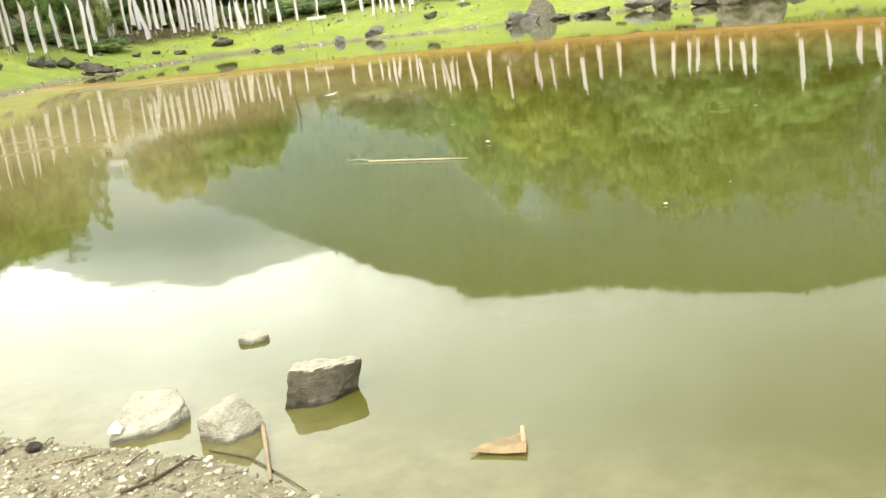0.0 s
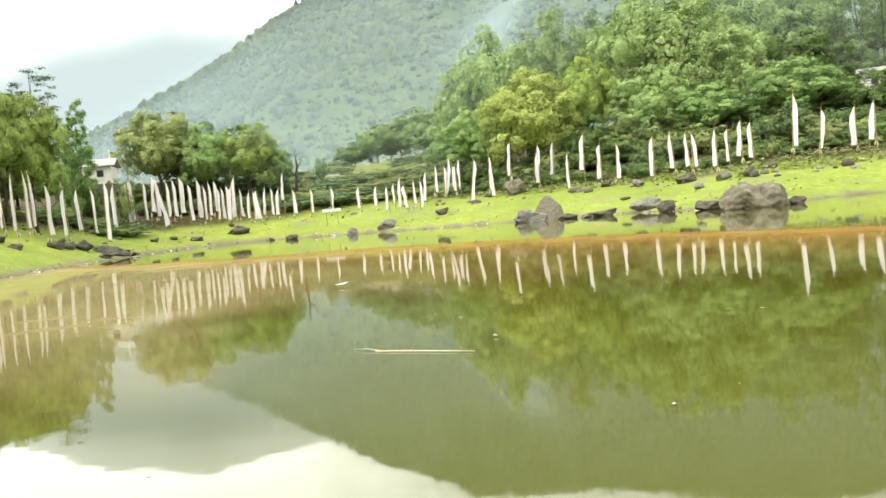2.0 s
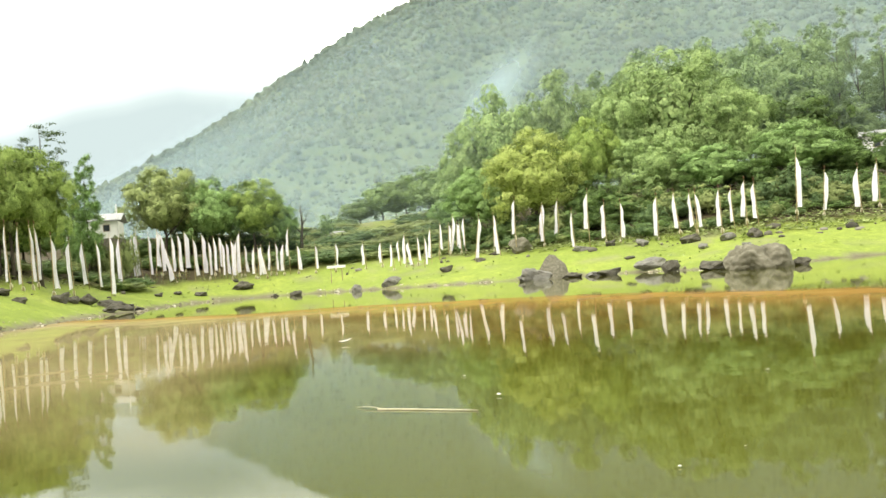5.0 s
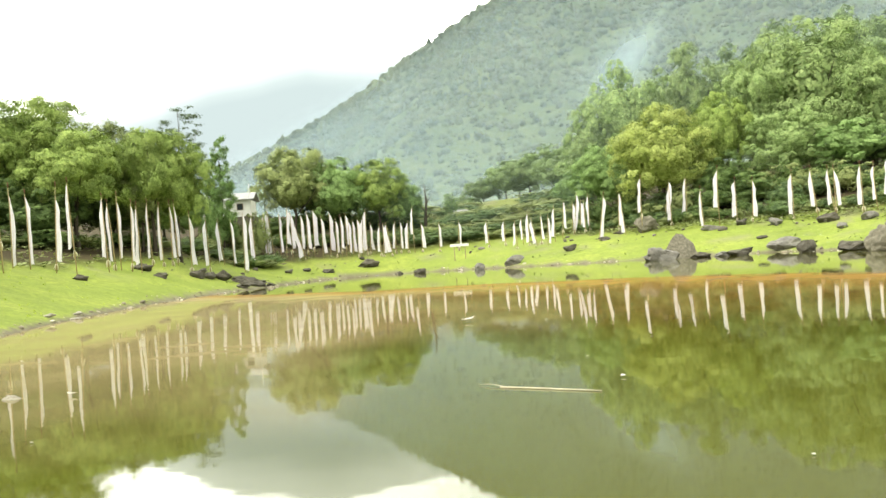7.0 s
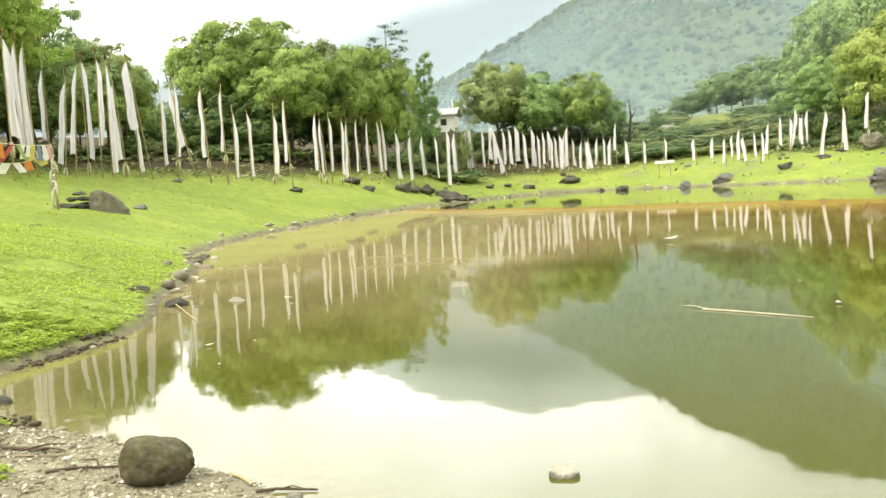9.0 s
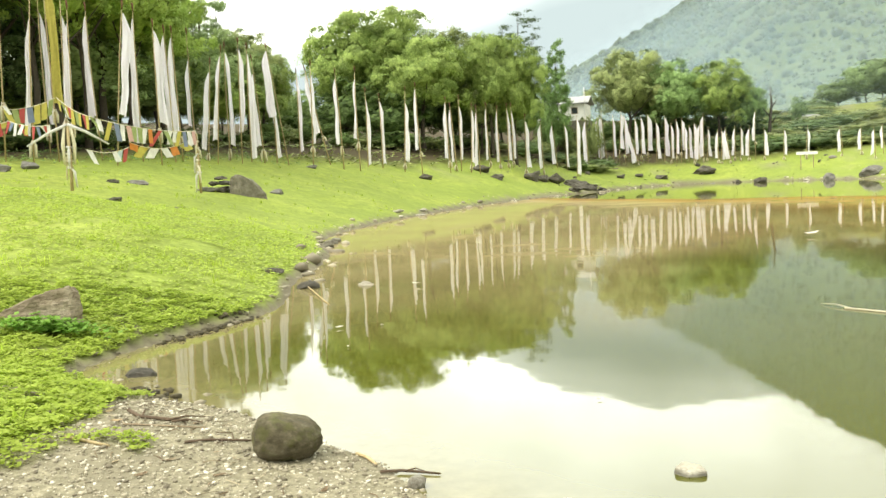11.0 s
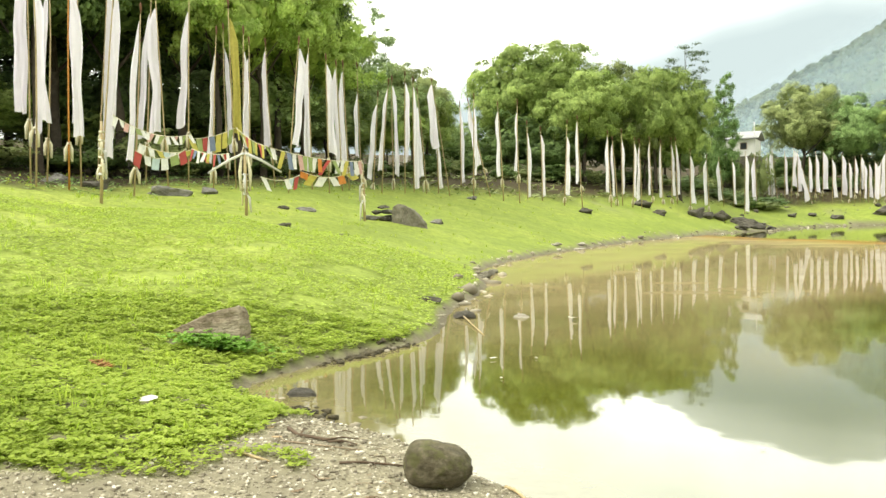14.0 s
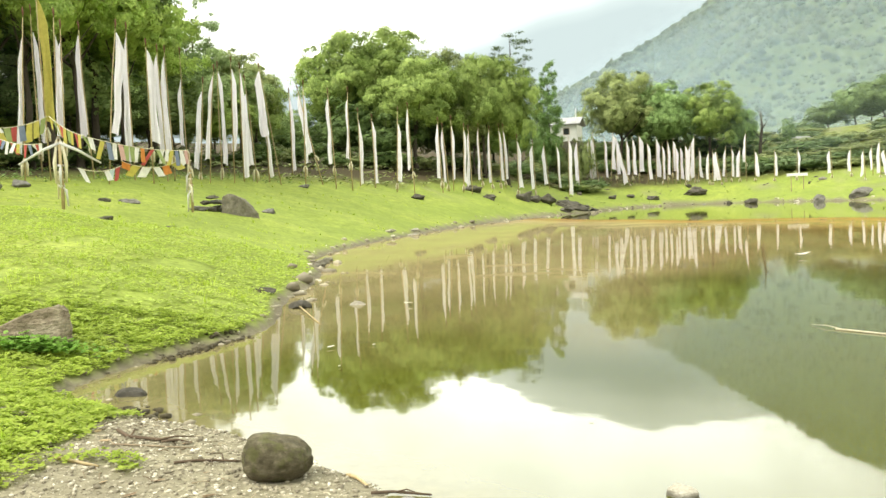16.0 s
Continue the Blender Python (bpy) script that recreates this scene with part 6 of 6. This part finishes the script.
def blades(name, label, P, height, wide, material, per=3, seed=1, category="grass", splay=0.6):
    """Tufts of bent blades at the places P."""
    g = np.random.default_rng(seed)
    P = np.repeat(P, per, axis=0)
    n = len(P)
    a = g.uniform(0, 6.283, n)
    h = height * g.uniform(0.5, 1.3, n)
    lean = splay * g.uniform(0.2, 1, n)
    c, s = np.cos(a), np.sin(a)
    w = wide * g.uniform(0.7, 1.3, n)
    side = np.stack([-s, c, np.zeros(n)], 1) * w[:, None]
    out = np.stack([c, s, np.zeros(n)], 1)
    b = P + np.stack([g.normal(0, height * .3, n), g.normal(0, height * .3, n), np.zeros(n)], 1)
    m = b + out * (h * lean * 0.4)[:, None] + np.array([0, 0, 1]) * (h * 0.6)[:, None]
    t = b + out * (h * lean)[:, None] + np.array([0, 0, 1]) * h[:, None]
    V = np.stack([b - side, b + side, m + side * 0.8, t, m - side * 0.8], 1).reshape(-1, 3)
    F = np.arange(n * 5).reshape(-1, 5)
    return thing(name, label, category, kind="stuff", data=mesh_of(name, V, F, material))


def clover(name, label, P, size, material, seed=1):
    """Low sprigs: three round leaflets on each, tilted every way."""
    g = np.random.default_rng(seed)
    n = len(P)
    V, k3 = [], []
    turn = g.uniform(0, 6.283, n)
    sz = size * g.uniform(0.5, 1.4, n)
    up = g.uniform(0.3, 1.5, n) * size
    for j in range(3):
        a = turn + j * 2.094 + g.normal(0, 0.2, n)
        c, s = np.cos(a), np.sin(a)
        tilt = g.uniform(-0.25, 0.55, n)
        o = np.stack([c, s, tilt], 1) * sz[:, None]
        q = np.stack([-s, c, g.normal(0, 0.25, n)], 1) * (sz * 0.52)[:, None]
        b = P + np.array([0, 0, 1]) * up[:, None]
        V.append(np.stack([b, b + o * 0.6 + q, b + o * 1.08, b + o * 0.6 - q], 1))
    V = np.stack(V, 1).reshape(-1, 3)
    F = np.arange(n * 12).reshape(-1, 4)
    return thing(name, label, "clover", kind="stuff", data=mesh_of(name, V, F, material))


def scatter(count, az0, az1, d0, d1, power=1.0, seed=3):
    g = np.random.default_rng(seed)
    az = np.radians(g.uniform(az0, az1, count))
    d = d0 + (d1 - d0) * g.uniform(0, 1, count) ** power
    return np.stack([-d * np.sin(az), d * np.cos(az)], 1)


def on_meadow(P, shore=0.25, clumpy=0.0, scale=1.5):
    """Those places that lie on green ground, with their heights."""
    s = shore_distance(P)
    wob = wobble(P)
    r = np.hypot(P[:, 0], P[:, 1])
    sand = gravel_share(P, wob)
    c = np.array([noise.noise((x * scale, y * scale, 8)) for x, y in P])
    keep = (s + wob * 0.25 > shore + 0.004 * r) & (sand < 0.7) & (c > clumpy)
    P = P[keep]
    return np.column_stack([P, heights(P)])


near = on_meadow(scatter(95000, 29, 74, 4.0, 12.5, 0.9, 3), 0.05, -0.33, 5.0)
fringe = scatter(24000, 28, 72, 4.0, 9.5, 1.0, 37)
fs = gravel_share(fringe, wobble(fringe), -0.30, 1.2)
tuft = np.array([noise.noise((x * 2.2, y * 2.2, 18)) for x, y in fringe])
fringe = fringe[(fs > 0.02) & (tuft - 0.75 * fs > -0.20) & (fs < 0.85) & (shore_distance(fringe) > 0.12)]
near = np.concatenate([near, np.column_stack([fringe, heights(fringe)])])
near[:, 2] += np.array([0.035 * max(0.0, noise.noise((x * 5.0, y * 5.0, 8)) + 0.2) + 0.04 * noise.noise((x * 6, y * 6, 3)) for x, y in near[:, :2]])
under = scatter(26000, 3, 76, 34, 165, 0.9, 33)
sd, ua = shore_distance(under), np.degrees(np.arctan2(-under[:, 0], under[:, 1]))
lim = lerp_table(ua, [(3, 15), (8, 13), (20, 9.5), (30, 9), (40, 12), (55, 14), (75, 14.5)])
patchy = np.array([noise.noise((x * 0.25, y * 0.25, 12)) for x, y in under])
under = under[(sd > lim) & (sd < lim + 9) & (patchy > -0.12)]
close = np.hypot(under[:, 0], under[:, 1]) < 62
floor_bits = under[close]
floor_bits = np.repeat(floor_bits, 3, axis=0) + rng.normal(0, 0.6, (3 * len(floor_bits), 2))
clover("wood_floor_weeds", "low green weeds on the brown floor of the wood", np.column_stack([floor_bits, heights(floor_bits)]), 0.085, LEAF_MID, 38)
under = under[~close]
clover("undergrowth", "dark green undergrowth at the foot of the woods", np.column_stack([under, heights(under)]), 0.26, LEAF_OLIVE, 34)
bank = scatter(16000, -36, 3, 90, 135, 1.0, 61)
bs = shore_distance(bank)
patchy = np.array([noise.noise((x * 0.2, y * 0.2, 14)) for x, y in bank])
bank = bank[(bs > 15.5 + 3 * patchy) & (bs < 27)]
clover("bank_undergrowth", "scrubby undergrowth on the brown bank behind the flags", np.column_stack([bank, heights(bank)]), 0.24, LEAF_OLIVE, 62)
clover("clover", "dense bright green clover carpet at the lake shore", near, 0.027, CLOVER, 5)
mid = on_meadow(scatter(36000, 30, 76, 10, 28, 0.8, 4), 0.12, -0.3, 0.8)
clover("meadow_clover", "low green clover patches over the meadow", mid, 0.038, CLOVER_FAR, 6)
g1 = on_meadow(scatter(2600, 30, 76, 6, 36, 0.8, 9), 0.35, 0.12, 0.5)
blades("grass", "tufts of fine bright grass on the meadow", g1, 0.10, 0.006, GRASS, 5, 10)
g2 = on_meadow(scatter(1800, 14, 76, 24, 110, 0.8, 12), 0.4, -0.1, 0.25)
blades("meadow_grass", "short grass over the far meadow", g2, 0.10, 0.025, GRASS, 3, 13)
far_tufts = scatter(1500, -32, 22, 72, 128, 1.0, 51)
fs = shore_distance(far_tufts)
keep = np.array([noise.noise((x * 0.2, y * 0.2, 31)) for x, y in far_tufts])
far_tufts = far_tufts[(fs > 0.8) & (keep > 0.0)]
clover("meadow_weeds", "dark weed tufts scattered over the far meadow", np.column_stack([far_tufts, heights(far_tufts)]), 0.20, LEAF_OLIVE, 52)
dock = np.array([(-8.11 + 0.12 * u + 0.08 * rng.standard_normal(), 6.39 + 0.15 * u + 0.08 * rng.standard_normal()) for u in rng.standard_normal(520)])
clover("creeping_weed", "darker green weed round the long rock", np.column_stack([dock, heights(dock) + 0.02 + rng.uniform(0, 0.09, len(dock))]), 0.045, WEED, 15)


fern = np.array([(-7.80 + 0.17 * u, 4.78 + 0.05 * v - 0.04 * u) for u, v in rng.uniform(-1, 1, (46, 2))])
blades("fern_frond", "withered orange-brown fern lying on the clover", np.column_stack([fern, heights(fern) + 0.045]), 0.028, 0.012, RED_LEAF, 4, 19, "fern", 2.4)


def pebbles(name, label, P, lo, hi, material, seed):
    g = np.random.default_rng(seed)
    bm = bmesh.new()
    bmesh.ops.create_icosphere(bm, subdivisions=1, radius=1)
    base = np.array([v.co[:] for v in bm.verts])
    tri = np.array([[v.index for v in f.verts] for f in bm.faces])
    bm.free()
    n = len(P)
    size = lo * (hi / lo) ** (g.uniform(0, 1, n) ** 2.2)
    shape = np.stack([g.uniform(0.7, 1.3, n), g.uniform(0.5, 1.0, n), g.uniform(0.3, 0.7, n)], 1) * size[:, None]
    jit = 1 + 0.22 * g.standard_normal((n, len(base), 1))
    a = g.uniform(0, 6.283, n)
    V = base[None] * jit * shape[:, None, :]
    X = V[..., 0] * np.cos(a)[:, None] - V[..., 1] * np.sin(a)[:, None]
    Y = V[..., 0] * np.sin(a)[:, None] + V[..., 1] * np.cos(a)[:, None]
    V = np.stack([X, Y, V[..., 2]], -1) + (P + np.array([0, 0, 1]) * (shape[:, 2] * 0.3)[:, None])[:, None, :]
    F = tri[None] + (np.arange(n) * len(base))[:, None, None]
    return thing(name, label, "stones", kind="stuff", data=mesh_of(name, V.reshape(-1, 3), F.reshape(-1, 3), material, True))


PEBBLE = Mat("mixed_pebbles", 0.85, 0.3)
PEBBLE.color(PEBBLE.ramp(PEBBLE.island(), (0.0, (0.13, 0.11, 0.075)), (0.4, (0.27, 0.24, 0.17)), (0.75, (0.42, 0.38, 0.28)), (1.0, (0.72, 0.68, 0.56))))
G = np.random.default_rng(21)
Q = np.column_stack([G.uniform(-6.4, 0.6, 36000), G.uniform(2.2, 5.6, 36000)])
s = shore_distance(Q)
keep = (s > -0.02) & (gravel_share(Q, wobble(Q)) > 0.25)
Q = Q[keep][:22000]
pebbles("gravel", "pale gravel and wood chips on the shore", np.column_stack([Q, heights(Q)]), 0.0035, 0.022, PEBBLE.m, 22)

SOIL = Mat("dark_wet_soil", 0.9, 0.25)
SOIL.color(SOIL.ramp(SOIL.noise(9, 5, 0.7, where=SOIL.pos), (0.35, (0.030, 0.026, 0.014)), (0.55, (0.085, 0.072, 0.040)), (0.75, (0.17, 0.15, 0.095))))
SOIL.bump(SOIL.noise(40, 4, 0.7, where=SOIL.pos), 0.8, 0.02)
mud = [(a + (b - a) * t) for a, b, n in ((np.array([-7.45, 7.3]), np.array([-7.75, 9.2]), 170), (np.array([-5.85, 5.45]), np.array([-5.35, 5.2]), 60), (np.array([-10.7, 13.2]), np.array([-10.2, 12.7]), 40)) for t in G.uniform(0, 1, n)]
mud = np.array(mud) + G.normal(0, 0.075, (len(mud), 2))
pebbles("mud_bank", "dark clods of wet soil along the undercut bank", np.column_stack([mud, np.maximum(heights(mud), 0.0)]), 0.02, 0.06, SOIL.m, 35)

# stones washed up along the water's edge
along = RIM[(RIM_D > 6.0) & (RIM[:, 0] < 30)]
L = []
for k in range(len(along) - 1):
    a, b = along[k], along[k + 1]
    if np.linalg.norm(b - a) > 12:
        continue
    n = int(np.linalg.norm(b - a) * (5 if np.linalg.norm(a) < 30 else 2.2)) + 1
    for _ in range(n):
        q = a + (b - a) * G.uniform() + G.normal(0, 0.10 + 0.008 * np.linalg.norm(a), 2)
        L.append(q)
L = np.array(L)
far = np.hypot(L[:, 0], L[:, 1])
for lo, hi, a, b, name, label in ((0.015, 0.075, 0, 16, "shore_stones", "small grey stones along the near water's edge"), (0.03, 0.20, 16, 60, "shore_rubble", "grey stones lining the water's edge"), (0.05, 0.30, 60, 200, "far_shore_rubble", "stones lining the far shore")):
    sel = L[(far >= a) & (far < b)]
    pebbles(name, label, np.column_stack([sel, np.maximum(heights(sel), -0.02)]), lo, hi, PEBBLE.m, 31)
for k, (x, y, sx) in enumerate([(-23.6, 39.6, 0.7), (-23.2, 41.2, 0.55), (-24.4, 43.5, 0.6), (-16.0, 23.0, 0.7), (-15.4, 21.9, 0.6), (-14.6, 20.6, 0.5)]):
    lay("rock", ("white" if k < 3 else "dark flat") + " stone at the water's edge", rock_mesh("rock", 90 + k, ROCK_PALE if k < 3 else ROCK_BROWN, 3, 14, 0.2), x, y, (sx, sx * 0.7, sx * 0.35), 40 * k, 0, 0.2)

rough = scatter(900, -36, 24, 84, 140, 1.0, 71)
rs = shore_distance(rough)
edge = lerp_table(np.degrees(np.arctan2(-rough[:, 0], rough[:, 1])), [(-36, 16), (-8, 15), (8, 11), (24, 8)])
rough = rough[np.abs(rs - edge) < 3.2]
BANK_STONE = Mat("bank_stones", 0.9, 0.2)
BANK_STONE.color(BANK_STONE.ramp(BANK_STONE.island(), (0.0, (0.06, 0.055, 0.042)), (0.6, (0.14, 0.128, 0.10)), (1.0, (0.26, 0.24, 0.20))))
pebbles("bank_rubble", "scattered grey rubble at the foot of the flags", np.column_stack([rough, heights(rough)]), 0.12, 0.75, BANK_STONE.m, 72)

# wood chips and dry leaves on the gravel
for k in range(34):
    x, y = G.uniform(-5.0, -0.8), 0
    y = 2.4 + 0.42 * (-x) + G.uniform(-0.5, 0.35)
    if shore_distance([(x, y)])[0] < 0.06:
        continue
    s0 = G.uniform(0.010, 0.030)
    o = [(s0 * 1.6 * math.cos(6.283 * j / 6) * (1 + 0.2 * G.standard_normal()), s0 * 0.55 * math.sin(6.283 * j / 6)) for j in range(6)]
    flat_bit("dry_leaf", "dry brown leaf on the gravel" if k % 3 else "pale chip of wood on the gravel", o, 0.003, DRY_LEAF if k % 3 else BARK_CHIP, x, y, ground_at(x, y) + 0.008, G.uniform(0, 360), G.normal(0, 12), "leaf" if k % 3 else "wood chip", 0.4)


def twig_litter():
    """Bits of twig and straw strewn over the gravel."""
    g = np.random.default_rng(44)
    pieces = []
    while len(pieces) < 170:
        x = g.uniform(-5.2, -0.4)
        y = 2.5 + 0.42 * (-x) + g.uniform(-0.7, 0.4)
        if shore_distance([(x, y)])[0] < 0.04:
            continue
        a, L = g.uniform(0, 6.28), g.uniform(0.03, 0.16)
        dx, dy = L * math.cos(a), L * math.sin(a)
        z = ground_at(x, y) + 0.004
        r = g.uniform(0.0015, 0.004)
        pieces.append(tube([(x, y, z), (x + dx * 0.5 + g.normal(0, 0.008), y + dy * 0.5 + g.normal(0, 0.008), z + 0.006), (x + dx, y + dy, ground_at(x + dx, y + dy) + 0.004)], [r, r, r * 0.6], 4))
    V, F = joined(pieces)
    straw = Mat("twigs_and_straw", 0.9, 0.2)
    straw.color(straw.ramp(straw.island(), (0.0, (0.07, 0.05, 0.03)), (0.5, (0.20, 0.15, 0.09)), (0.75, (0.45, 0.38, 0.25)), (1.0, (0.60, 0.54, 0.40))))
    thing("twig_litter", "broken twigs and straw strewn on the gravel", "twigs", kind="stuff", data=mesh_of("twig_litter", V, F, straw.m))


twig_litter()
